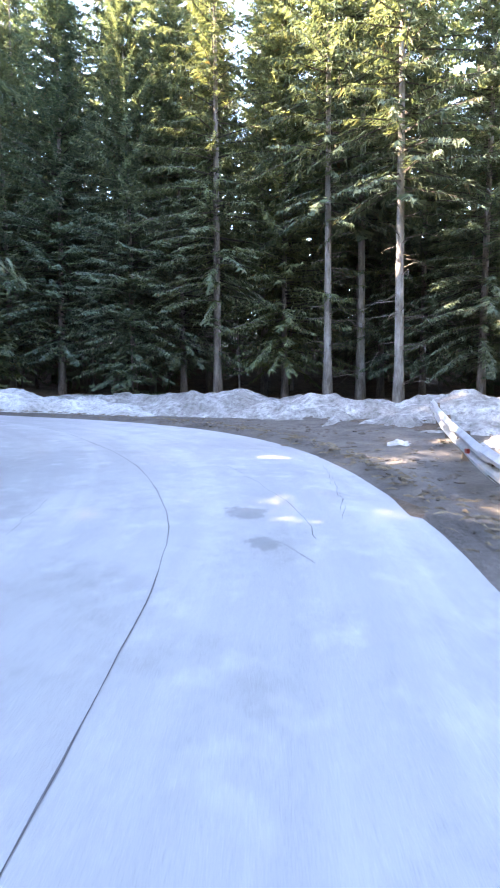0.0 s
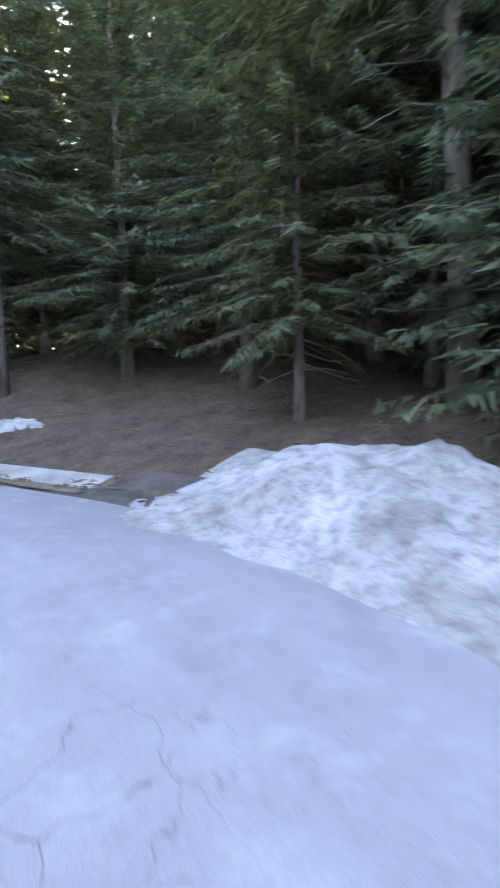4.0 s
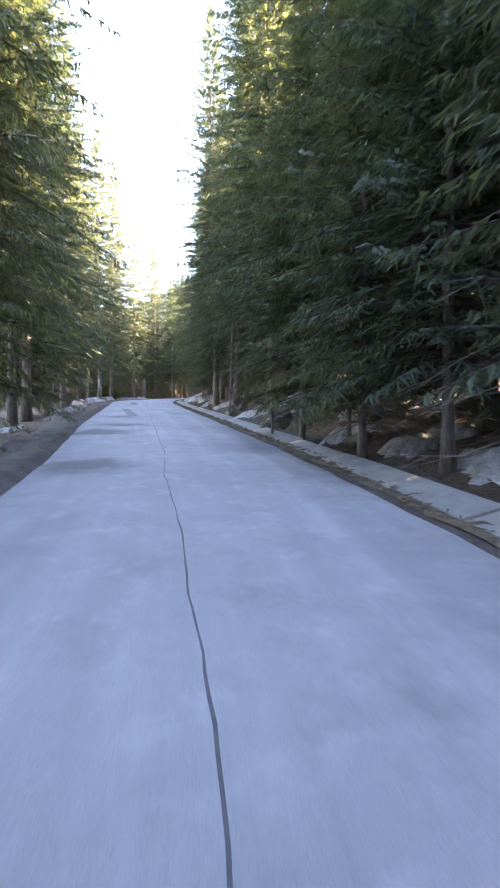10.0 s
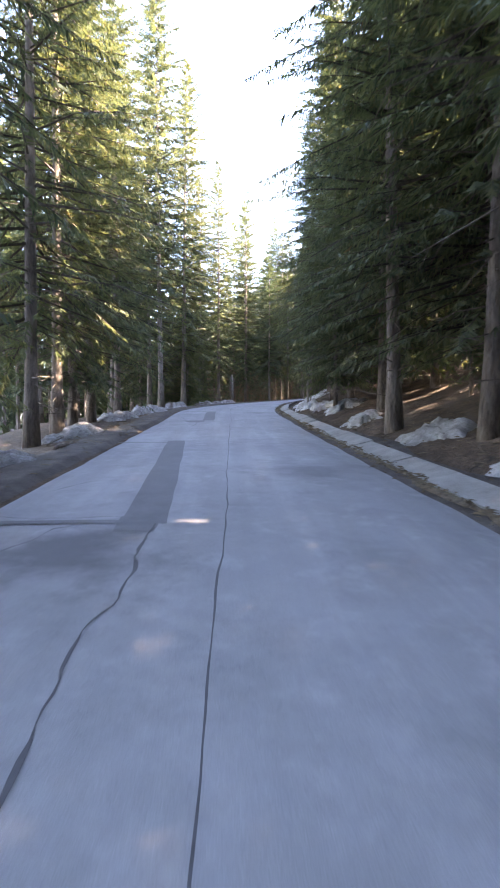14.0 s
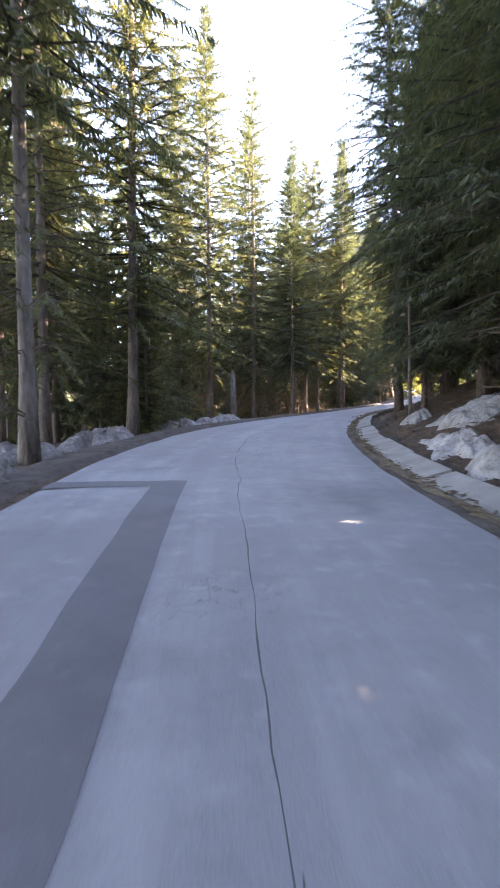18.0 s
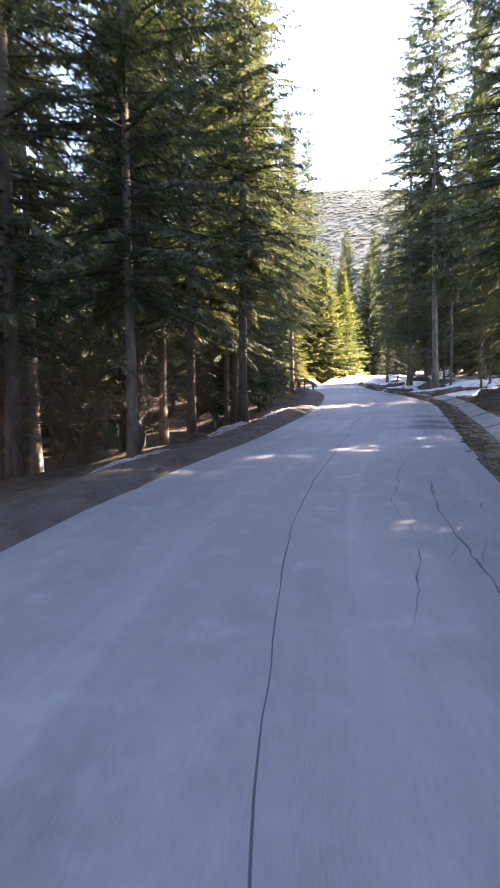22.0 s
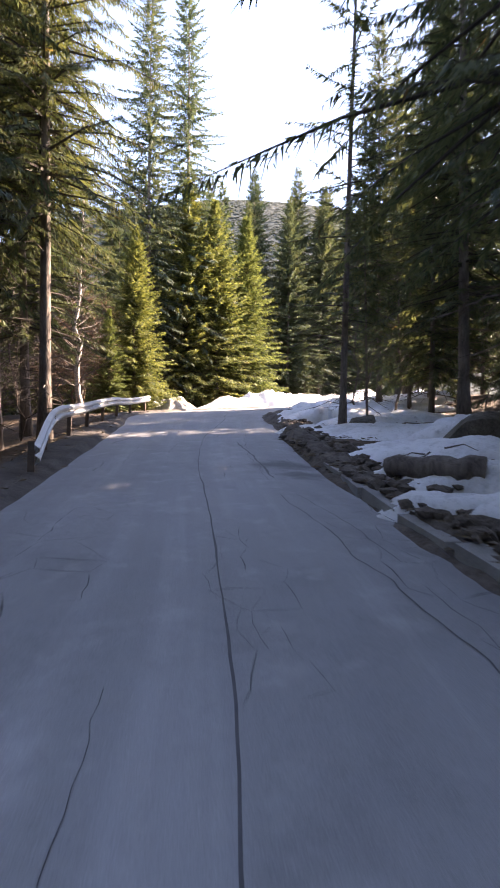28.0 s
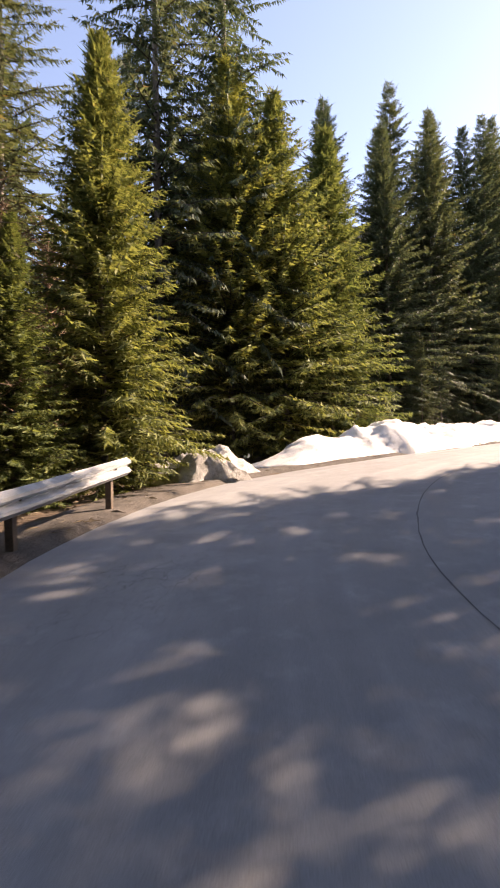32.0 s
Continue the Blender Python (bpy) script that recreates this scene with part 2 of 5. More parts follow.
BOUGH = plain("bough_bark", (0.025, 0.021, 0.017), (0.085, 0.07, 0.057), 6, 0.95, 0.3, 0.01, "Object")
BIRCH = plain("birch_bark", (0.16, 0.13, 0.11), (0.58, 0.53, 0.47), 5, 0.8, 0.4, 0.01, "Object", stretch=(1, 1, 2.5))
NEEDLES = make_needles("spruce_needles", (0.052, 0.08, 0.058), (0.125, 0.152, 0.095), (0.15, 0.11, 0.07), 0.36, (1.35, 1.22, 0.68))
# sunlight put into the colour: a brighter, yellower copy of the spruce needles
NEEDLES_SUNLIT = make_needles("sunlit_spruce_needles", (0.065, 0.09, 0.04), (0.265, 0.285, 0.112), (0.22, 0.17, 0.08), 0.36, (1.32, 1.25, 0.7))
CLOD = plain("damp_earth", (0.034, 0.027, 0.021), (0.16, 0.13, 0.105), 3, 0.95, 1.0, 0.05, fine=14)
ROCK = plain("mossy_rock", (0.04, 0.037, 0.027), (0.2, 0.175, 0.14), 3, 0.9, 1.0, 0.05, "Object", fine=16)
STEEL = plain("galvanised_steel", (0.36, 0.37, 0.38), (0.55, 0.56, 0.57), 4, 0.5, 0.2, 0.002, metal=0.6)
RUST = plain("rusty_post", (0.06, 0.045, 0.035), (0.17, 0.125, 0.09), 6, 0.85, 0.4)
LEAF = plain("leaf_litter", (0.06, 0.045, 0.03), (0.22, 0.17, 0.11), 8, 0.95, 0.5, fine=40)
# distance haze is put into the colour, pale and grey-green
FARWOOD_HAZY = plain("far_woods", (0.1, 0.125, 0.118), (0.15, 0.17, 0.155), 0.03, 0.95, 0.4, 0.3, fine=1.5)
far_tree = FARWOOD_HAZY.node_tree
# translucency lifts the shaded sides, as haze would
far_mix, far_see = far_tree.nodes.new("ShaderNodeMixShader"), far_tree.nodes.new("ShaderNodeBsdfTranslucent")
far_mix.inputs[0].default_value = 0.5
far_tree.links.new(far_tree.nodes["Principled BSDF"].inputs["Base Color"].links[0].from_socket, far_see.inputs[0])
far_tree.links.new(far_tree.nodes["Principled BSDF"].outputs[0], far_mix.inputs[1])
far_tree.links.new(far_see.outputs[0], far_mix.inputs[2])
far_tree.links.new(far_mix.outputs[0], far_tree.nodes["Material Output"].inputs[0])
RED = plain("red_reflector", (0.45, 0.03, 0.02), (0.6, 0.05, 0.03), 5, 0.4)


# ---- mesh helpers ----
def mesh_object(name, verts, faces, material, parent=None, label="", smooth=False):
    me = bpy.data.meshes.new(name)
    me.from_pydata([tuple(map(float, v)) for v in verts], [], faces)
    me.materials.append(material)
    if smooth:
        me.polygons.foreach_set("use_smooth", [True] * len(me.polygons))
    me.update()
    ob = new(name, me)
    if parent is not None:
        ob.parent = parent
    if label:
        ob["label"] = label
    return ob


class Shape:
    """Gathers vertices and faces."""

    def __init__(self):
        self.v, self.f = [], []

    def tube(self, pts, radii, sides=6, cap=True):
        base = len(self.v)
        for i, (p, r) in enumerate(zip(pts, radii)):
            p = Vector(p)
            d = (Vector(pts[min(i + 1, len(pts) - 1)]) - Vector(pts[max(i - 1, 0)])).normalized()
            a = d.cross(Vector((0.31, 0.95, 0.05)))
            if a.length < 0.1:
                a = d.cross(Vector((1, 0, 0)))
            a.normalize()
            b = d.cross(a)
            for k in range(sides):
                w = 2 * math.pi * k / sides
                self.v.append(p + a * (r * math.cos(w)) + b * (r * math.sin(w)))
        for i in range(len(pts) - 1):
            for k in range(sides):
                o, q = base + i * sides, (k + 1) % sides
                self.f.append((o + k, o + q, o + sides + q, o + sides + k))
        if cap:
            self.f.append(tuple(base + (len(pts) - 1) * sides + k for k in range(sides)))
            self.f.append(tuple(base + k for k in reversed(range(sides))))
        return self

    def box(self, corners, height):
        b = len(self.v)
        self.v += [Vector(c) for c in corners] + [Vector(c) + Vector((0, 0, height)) for c in corners]
        n = len(corners)
        self.f.append(tuple(b + n + k for k in range(n)))
        self.f.append(tuple(b + k for k in reversed(range(n))))
        for k in range(n):
            q = (k + 1) % n
            self.f.append((b + k, b + q, b + n + q, b + n + k))
        return self

    def make(self, name, material, parent=None, label="", smooth=False):
        return mesh_object(name, self.v, self.f, material, parent, label, smooth)


rng = np.random.default_rng(7)
WAVES = [(rng.normal(size=2), rng.uniform(0, 6.28)) for _ in range(18)]


def bumps(x, y, scale):
    """Smooth uneven relief of about -1 to 1, with features about `scale` metres wide."""
    out = 0
    for k, (v, ph) in enumerate(WAVES):
        f = (1 + 0.35 * (k % 6)) * 1.6 / scale
        out = out + np.sin((x * v[0] + y * v[1]) * f + ph) / (1 + 0.3 * (k % 6))
    return out / 5.0


def craggy(x, y, scale, seed=0.0, octaves=5):
    """Broken fractal relief of about -1 to 1."""
    return np.array([noise.fractal(Vector((a / scale, b / scale, seed)), 0.75, 2.15, octaves) for a, b in zip(np.ravel(x), np.ravel(y))])


# ---- the road's line: x, y, z, from the lower leg round the hairpin to the last bend ----
LINE = [(4.0, -62, -3.2), (2.6, -34, -1.7), (0.8, -14, -0.64), (-0.6, -1.8, 0.0), (-1.4, 3.6, 0.30), (-4.1, 8.2, 0.60), (-8.1, 11.6, 0.93),
        (-13.4, 11.2, 1.28), (-17.9, 8.0, 1.70), (-20.8, 2.7, 2.21), (-22.4, -2.4, 2.67), (-24.7, -12.3, 3.56),
        (-26.1, -22.7, 4.48), (-26.5, -41.4, 6.12), (-26.5, -61.3, 7.86), (-26.7, -73.4, 8.92), (-28.7, -82.1, 9.70), (-32.5, -89.8, 10.45),
        (-37.2, -95.7, 11.12), (-43.4, -104.3, 12.04), (-47.6, -113.0, 12.89), (-50.8, -121.8, 13.71), (-53.6, -127.5, 14.27),
        (-56.4, -132.6, 14.8), (-60.2, -136.2, 15.2), (-66, -138.4, 15.65), (-73, -139.8, 16.1), (-92, -142, 17.2)]
# asphalt to the left and right of that line, at the same stations
SIDES = [(-3, 3), (-3, 3), (-3.6, 2.2), (-4.4, 1.5), (-4.6, 2.2), (-4.6, 3.4), (-4.4, 3.1), (-4, 3.4), (-3.6, 3.3), (-3.1, 3.1), (-2.5, 3.0), (-2.2, 3.3),
         (-2.5, 3.0), (-3.1, 3.0), (-3.1, 3.0), (-3.2, 3.2), (-3.4, 3.0), (-2.9, 2.3), (-2.8, 2.0), (-2.9, 2.2), (-2.3, 2.5), (-1.8, 3.1), (-2.3, 3.5),
         (-3.0, 4.0), (-3.4, 4.2), (-3.2, 3.6), (-3, 3.2), (-3, 3)]
# how steeply the ground climbs to the right and falls to the left of it
SLOPES = [(0.05, 0.05), (0.05, 0.05), (0.05, 0.02), (0.06, 0.02), (0.06, 0.02), (0.06, 0.02), (0.08, 0.02), (0.16, 0.02), (0.36, 0.02), (0.42, 0.05), (0.42, 0.08),
          (0.32, 0.12), (0.32, 0.15), (0.36, 0.12), (0.32, 0.08), (0.34, 0.08), (0.34, 0.1), (0.34, 0.16), (0.34, 0.22), (0.16, 0.28), (0.1, 0.34), (0.08, 0.3), (0.06, 0.16),
          (0.05, 0.04), (0.05, 0.03), (0.05, 0.03), (0.05, 0.03), (0.05, 0.03)]


def spline(rows, step):
    """Catmull-Rom through the first two columns' places; all columns at even steps of about `step` metres."""
    a = np.array(rows, float)
    out = []
    for i in range(len(a) - 1):
        p0, p1, p2, p3 = a[max(i - 1, 0)], a[i], a[i + 1], a[min(i + 2, len(a) - 1)]
        d01, d12, d23 = (max(np.hypot(*(q - p)[:2]), 1e-3) for p, q in ((p0, p1), (p1, p2), (p2, p3)))
        m1 = (p2 - p1) if i == 0 else ((p1 - p0) / d01 * d12 + (p2 - p1) / d12 * d01) / (d01 + d12) * d12
        m2 = (p2 - p1) if i == len(a) - 2 else ((p2 - p1) / d12 * d23 + (p3 - p2) / d23 * d12) / (d12 + d23) * d12
        n = max(2, int(d12 / step))
        for k in range(n):
            u = k / n
            out.append((2 * u**3 - 3 * u**2 + 1) * p1 + (u**3 - 2 * u**2 + u) * m1 + (3 * u**2 - 2 * u**3) * p2 + (u**3 - u**2) * m2)
    out.append(a[-1])
    return np.array(out)


ROAD = spline([(*p, *s, *w) for p, s, w in zip(LINE, SIDES, SLOPES)], 0.5)
RXY, RZ = ROAD[:, :2], ROAD[:, 2]
AHEAD = np.gradient(RXY, axis=0)
AHEAD /= np.linalg.norm(AHEAD, axis=1)[:, None]
RIGHT = np.stack([AHEAD[:, 1], -AHEAD[:, 0]], 1)
RUN = np.r_[0, np.cumsum(np.linalg.norm(np.diff(RXY, axis=0), axis=1))]


def gutter_width(run):
    """The way from the asphalt's edge to the foot of the bank."""
    return 0.74 + 0.24 * np.clip((run - 183.0) / 6, 0, 1)


def station(x, y):
    """The run along the road nearest to a place."""
    return float(RUN[np.argmin((RXY[:, 0] - x) ** 2 + (RXY[:, 1] - y) ** 2)])


G_START, G_END = station(-18.5, 7), station(-46, -109)


def beside(run, lat, up=0.0):
    """The place lat metres to the right of the road's line at that run, on the road's level."""
    j = min(int(np.searchsorted(RUN, run)), len(RUN) - 1)
    i = max(j - 1, 0)
    u = (run - RUN[i]) / max(RUN[j] - RUN[i], 1e-6) if j > i else 0
    p = RXY[i] + (RXY[j] - RXY[i]) * u + (RIGHT[i] * (1 - u) + RIGHT[j] * u) * lat
    return Vector((p[0], p[1], RZ[i] + (RZ[j] - RZ[i]) * u + up))


def survey(x, y):
    """For arrays of places: the run, the signed way from the road's line and the level of the land there."""
    x, y = np.asarray(x, float).ravel(), np.asarray(y, float).ravel()
    run, lat, z = np.empty_like(x), np.empty_like(x), np.empty_like(x)
    for a in range(0, len(x), 6000):
        s = slice(a, a + 6000)
        d2 = (x[s, None] - RXY[None, :, 0]) ** 2 + (y[s, None] - RXY[None, :, 1]) ** 2
        j = d2.argmin(1)
        dx, dy = x[s] - RXY[j, 0], y[s] - RXY[j, 1]
        side = np.sign(dx * RIGHT[j, 0] + dy * RIGHT[j, 1])
        along = dx * AHEAD[j, 0] + dy * AHEAD[j, 1]
        dist = np.sqrt(d2[np.arange(len(j)), j])
        lat[s], run[s] = side * dist, RUN[j]
        w = 1 / (d2 + 1.0) ** 3
        base = (w * RZ[None]).sum(1) / w.sum(1)
        lft, rgt, up, down = ROAD[j, 3], ROAD[j, 4], ROAD[j, 5], ROAD[j, 6]
        kerbed = (RUN[j] > G_START) & (RUN[j] < G_END)
        gut = np.where(kerbed, gutter_width(RUN[j]), 0.5)
        r = lat[s] - rgt - gut - np.where(kerbed, 0.2, 0)
        l = lft - lat[s] - 0.8
        rise = np.where(r > 0, up * np.minimum(r, 6) + np.maximum(up * 0.3, 0.04) * np.clip(r - 6, 0, 16), 0)
        # a hill added behind the trees, only to keep sun off the hairpin
        rise += np.where(r > 6, 0.6 * np.clip(r - 6, 0, 40), 0) * np.clip((-25 - x[s]) / 10, 0, 1) * np.clip((y[s] - 3) / 9, 0, 1)
        rise += 0.3 * np.clip(y[s] - 29, 0, 26) * np.clip((x[s] + 26) / 8, 0, 1)
        fall = np.where(l > 0, -down * np.minimum(l, 9) - 0.03 * np.clip(l - 9, 0, 30), 0)
        off = np.clip(np.maximum(r, l) / 3, 0, 1)
        rough = off * (0.22 * bumps(x[s], y[s], 5) + 0.1 * bumps(y[s], x[s], 1.7))
        under = np.where((lat[s] > lft - 0.02) & (lat[s] < rgt + np.where(kerbed, gut + 0.25, 0)), -0.09, 0)
        z[s] = base + rise + fall + rough + under
    # the far mountain that closes the valley
    mx, my = x + 420, y + 800
    far = np.clip((np.hypot(x + 30, y + 60) - 170) / 300, 0, 1)
    z += far * (330 * np.exp(-((mx * 0.87 - my * 0.5) / 620) ** 2 - ((mx * 0.5 + my * 0.87) / 380) ** 2) + 9 * bumps(x, y, 160))
    return run, lat, z


def floor_z(x, y):
    return float(survey([x], [y])[2][0])


# ---- the ground: one sheet, fine along the road, wide cells far off ----
def cells(a, b, step, reach):
    mid = np.arange(a, b + step, step)
    out = [step * 1.13]
    while sum(out) < reach:
        out.append(out[-1] * 1.13)
    g = np.cumsum(out)
    return np.r_[(a - g)[::-1], mid, mid[-1] + g]


gx, gy = cells(-100, 30, 0.8, 2600), cells(-172, 45, 0.8, 2600)
XX, YY = np.meshgrid(gx, gy)
_, LAT, ZZ = survey(XX, YY)
nx, ny = len(gx), len(gy)
idx = np.arange(nx * ny).reshape(ny, nx)
quads = np.stack([idx[:-1, :-1], idx[:-1, 1:], idx[1:, 1:], idx[1:, :-1]], -1).reshape(-1, 4)
ground = mesh_object("ground", np.stack([XX.ravel(), YY.ravel(), ZZ], 1), quads.tolist(), LITTER, smooth=True)
# the far ground takes the same haze-pale colour
ground.data.materials.append(FARWOOD_HAZY)
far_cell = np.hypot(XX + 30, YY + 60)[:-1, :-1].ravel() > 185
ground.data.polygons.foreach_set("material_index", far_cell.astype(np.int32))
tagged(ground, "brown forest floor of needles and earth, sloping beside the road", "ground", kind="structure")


# ---- road surface ----
def ribbon(name, run0, run1, lat0, lat1, up, material, step=0.5, across=2, parent=None, label="", wobble=0.0, drop=0.0):
    """A strip on the road from run0 to run1; lat0 and lat1 are numbers, or functions of the run."""
    n = max(2, int((run1 - run0) / step))
    v, f = [], []
    for i in range(n + 1):
        r = run0 + (run1 - run0) * i / n
        a = lat0(r) if callable(lat0) else lat0
        b = lat1(r) if callable(lat1) else lat1
        for k in range(across + 1):
            u = k / across
            lat = a + (b - a) * u
            if wobble and k in (0, across):
                lat += wobble * float(bumps(r * 1.0, k * 9.0, 1.1))
            edge = drop if k in (0, across) else 0
            v.append(beside(r, lat, up - edge))
    for i in range(n):
        for k in range(across):
            o = i * (across + 1) + k
            f.append((o, o + 1, o + across + 2, o + across + 1))
    ob = mesh_object(name, v, f, material, parent, label, smooth=True)
    across_along = [(((i % (across + 1)) / across - 0.5) * 6.0, run0 + (run1 - run0) * (i // (across + 1)) / n) for i in range(len(v))]
    uv = ob.data.uv_layers.new(name="road")
    corner = np.empty(len(ob.data.loops), dtype=np.int32)
    ob.data.loops.foreach_get("vertex_index", corner)
    uv.data.foreach_set("uv", np.array(across_along, dtype=np.float32)[corner].ravel())
    return ob


def side_at(col):
    return lambda r: float(np.interp(r, RUN, ROAD[:, col]))


road = ribbon("road", 0, RUN[-1], side_at(3), side_at(4), 0.0, ASPHALT, 0.5, 8, wobble=0.12, drop=0.05)
tagged(road, "worn pale grey asphalt road with cracks and stains", "road", kind="structure")
S_BEND = station(-14, 11)
for nm, col, width in (("shoulder_left", 3, -1.3), ("shoulder_right", 4, 1.6)):
    v, f = [], []
    n = int(RUN[-1] / 0.6)
    for i in range(n + 1):
        r = RUN[-1] * i / n
        e = side_at(col)(r)
        wide = width * (2.6 if col == 4 and r < S_BEND else 1) * (1 + 0.35 * float(bumps(r, col * 7.0, 3)))
        for k in range(9):
            p = beside(r, e - math.copysign(0.25, width) + wide * k / 8)
            v.append((p.x, p.y, 0))
    a = np.array(v)
    a[:, 2] = survey(a[:, 0], a[:, 1])[2] + 0.03
    lift = np.arange(len(a)) % 9
    a[lift == 0, 2] -= 0.0
    a[lift == 8, 2] -= 0.12
    a[(lift > 0) & (lift < 8), 2] += 0.03
    for i in range(n):
        for k in range(8):
            o = i * 9 + k
            f.append((o, o + 1, o + 10, o + 9))
    tagged(mesh_object(nm, a, f, SHOULDER, smooth=True), "trodden gravel and earth shoulder beside the asphalt", "shoulder", kind="structure")

# the long middle seam, given as places along the road: (run place x, y, lat)
SEAM = [(-0.6, -1.8, -0.8), (-1.4, 3.6, -0.75), (-8, 11.6, -0.6), (-19, 6, 0.2), (-22.4, -2.4, 0.28), (-24.7, -12.3, 0.5), (-25.9, -20, 0.15), (-26.2, -26, -0.19),
        (-26.5, -41, -0.13), (-26.5, -58, 0.1), (-26.6, -70, 0.27), (-26.9, -73.5, 0.05), (-27.3, -77, -0.15), (-28.7, -82, -0.08), (-34, -92, -0.3), (-38, -97, -0.7), (-46, -109, 0.0),
        (-49, -116.5, 0.45), (-52, -124, 0.95), (-55, -130, 1.5), (-62, -137, 1.5)]
sr, sl = [station(x, y) for x, y, _ in SEAM], [q for *_, q in SEAM]


def seam_lat(r):
    return float(np.interp(r, sr, sl)) + 0.05 * float(bumps(r, 3.0, 2.5)) + 0.018 * float(bumps(r, 8.0, 0.5))


def crack(run0, run1, lat0, lat1, width, name="crack", wander=0.07):
    seed = run0 * 1.37 + lat0
    mid = lambda r: lat0 + (lat1 - lat0) * (r - run0) / (run1 - run0) + wander * float(bumps(r, seed, 1.2)) + 0.05 * float(bumps(r, seed * 2, 0.3))
    half = lambda r: max(0.002, width * (0.11 + 0.1 * float(bumps(r, seed + 5, 0.4))))
    c = ribbon(name, run0, run1, lambda r: mid(r) - half(r), lambda r: mid(r) + half(r), 0.005, TAR, 0.12, 1)
    return tagged(c, "dark ragged crack in the asphalt", "crack", "cracks in the road", "structure")


half = lambda r: max(0.003, 0.0075 + 0.006 * float(bumps(r, 1.0, 0.8)))
seam = ribbon("road_seam", sr[0], sr[-1], lambda r: seam_lat(r) - half(r), lambda r: seam_lat(r) + half(r), 0.005, TAR, 0.2, 1)
tagged(seam, "long dark seam between two asphalt lanes", "road seam", kind="structure")
S = station
for a in ((S(-0.5, 2.8), S(-2, 6.3), 0.6, 0.64, 0.04), (S(-0.8, 2.0), S(-0.7, 2.4), 0.48, 0.25, 0.03), (S(-3.5, 2.6), S(-3.6, 3.8), -2.3, -2.05, 0.02), (S(-40.4, -98.2), S(-42.8, -101.4), 1.05, 1.1, 0.04), (S(-50, -114), S(-50.7, -116.1), 1.9, 1.85, 0.04),
          (S(-24, -9), S(-25, -14), 1.6, 1.2, 0.02), (S(-33, -90), S(-34.5, -92.5), 0.75, 0.9, 0.03), (S(-36, -94), S(-38, -97), 1.3, 1.1, 0.05),
          (S(-36.5, -95), S(-39, -98), 1.6, 1.4, 0.04), (S(-44, -105.5), S(-47, -111), 1.2, 0.9, 0.03), (S(-45, -107.5), S(-46.5, -110), 0.35, 0.2, 0.025), (S(-45, -107), S(-47.5, -113), -0.45, -0.35, 0.02),
          (S(-47, -112), S(-49, -117), 1.7, 1.5, 0.04), (S(-49.5, -118), S(-53, -126), 1.6, 2.2, 0.045), (S(-50, -119.5), S(-51, -122), -0.7, -0.6, 0.03), (S(-50.5, -121), S(-51, -122.5), 0.1, 0.2, 0.03),
          (S(-26.5, -61), S(-26.5, -63), 0.2, 0.24, 0.02), (S(-26.8, -72), S(-27, -75), 0.5, 0.45, 0.03), (S(-23, -5), S(-24, -9), 1.1, 1.0, 0.015), (S(-45.5, -108), S(-48, -114), 1.9, 1.8, 0.03)):
    crack(*a)


def patch(run0, run1, a0, b0, label, a1=None, b1=None):
    a1, b1 = a0 if a1 is None else a1, b0 if b1 is None else b1
    mix = lambda p, q: (lambda r: p + (q - p) * (r - run0) / (run1 - run0))
    ob = ribbon("road_patch", run0, run1, mix(a0, a1), mix(b0, b1), 0.012, PATCH, 0.2, 2, wobble=0.02, drop=0.008)
    return tagged(ob, label, "road patch", "asphalt repairs", "structure")


patch(S(-26.4, -44.4), S(-26.4, -52.9), -1.25, -0.72, "dark strip of newer asphalt in the left lane", -1.7, -1.2)
patch(S(-26.4, -44.3), S(-26.4, -44.3) + 0.16, -2.9, -0.75, "thin dark cross joint in the left lane")
patch(S(-26.4, -52.8), S(-26.4, -52.8) + 0.16, -3.0, -1.2, "thin dark cross joint in the left lane")
patch(S(-26.4, -61.7), S(-26.4, -70), -1.15, -0.62, "dark strip of newer asphalt along the seam")
patch(S(-26.4, -69.3), S(-26.4, -69.9), -2.9, -0.9, "narrow dark cross strip of newer asphalt")
patch(S(-26.4, -61.45), S(-26.4, -61.45) + 0.27, -1.9, -0.6, "dark ragged cross strip of newer asphalt", -2.0, -0.65)



def strip_along(sh, points, width, seed):
    """Adds to a Shape a ragged dark line through places given as run and lat."""
    rows = [Vector(points[0])]
    for p, q in zip(points, points[1:]):
        p, q = Vector(p), Vector(q)
        n = max(2, int((q - p).length / 0.11))
        rows += [p + (q - p) * (i / n) for i in range(1, n + 1)]
    base = len(sh.v)
    for i, p in enumerate(rows):
        d = (rows[min(i + 1, len(rows) - 1)] - rows[max(i - 1, 0)]).normalized()
        nrm = Vector((-d.y, d.x))
        c = p + nrm * (0.045 * noise.noise(Vector((p.x * 3.1, p.y * 3.1, seed))) + 0.02 * noise.noise(Vector((p.x * 11, p.y * 11, seed))))
        w = width * max(0.1, 0.24 + 0.35 * noise.noise(Vector((p.x * 4.3, p.y * 4.3, seed + 7)))) * min(1, 0.25 + 0.4 * min(i, len(rows) - 1 - i))
        for q in (c - nrm * w, c + nrm * w):
            sh.v.append(beside(q.x, q.y, 0.006))
    for i in range(len(rows) - 1):
        o = base + 2 * i
        sh.f.append((o, o + 1, o + 3, o + 2))


def fissure(points, width=0.03):
    sh = Shape()
    strip_along(sh, points, width, points[0][0])
    return tagged(sh.make("crack", TAR), "dark ragged crack in the asphalt", "crack", "cracks in the road", "structure")


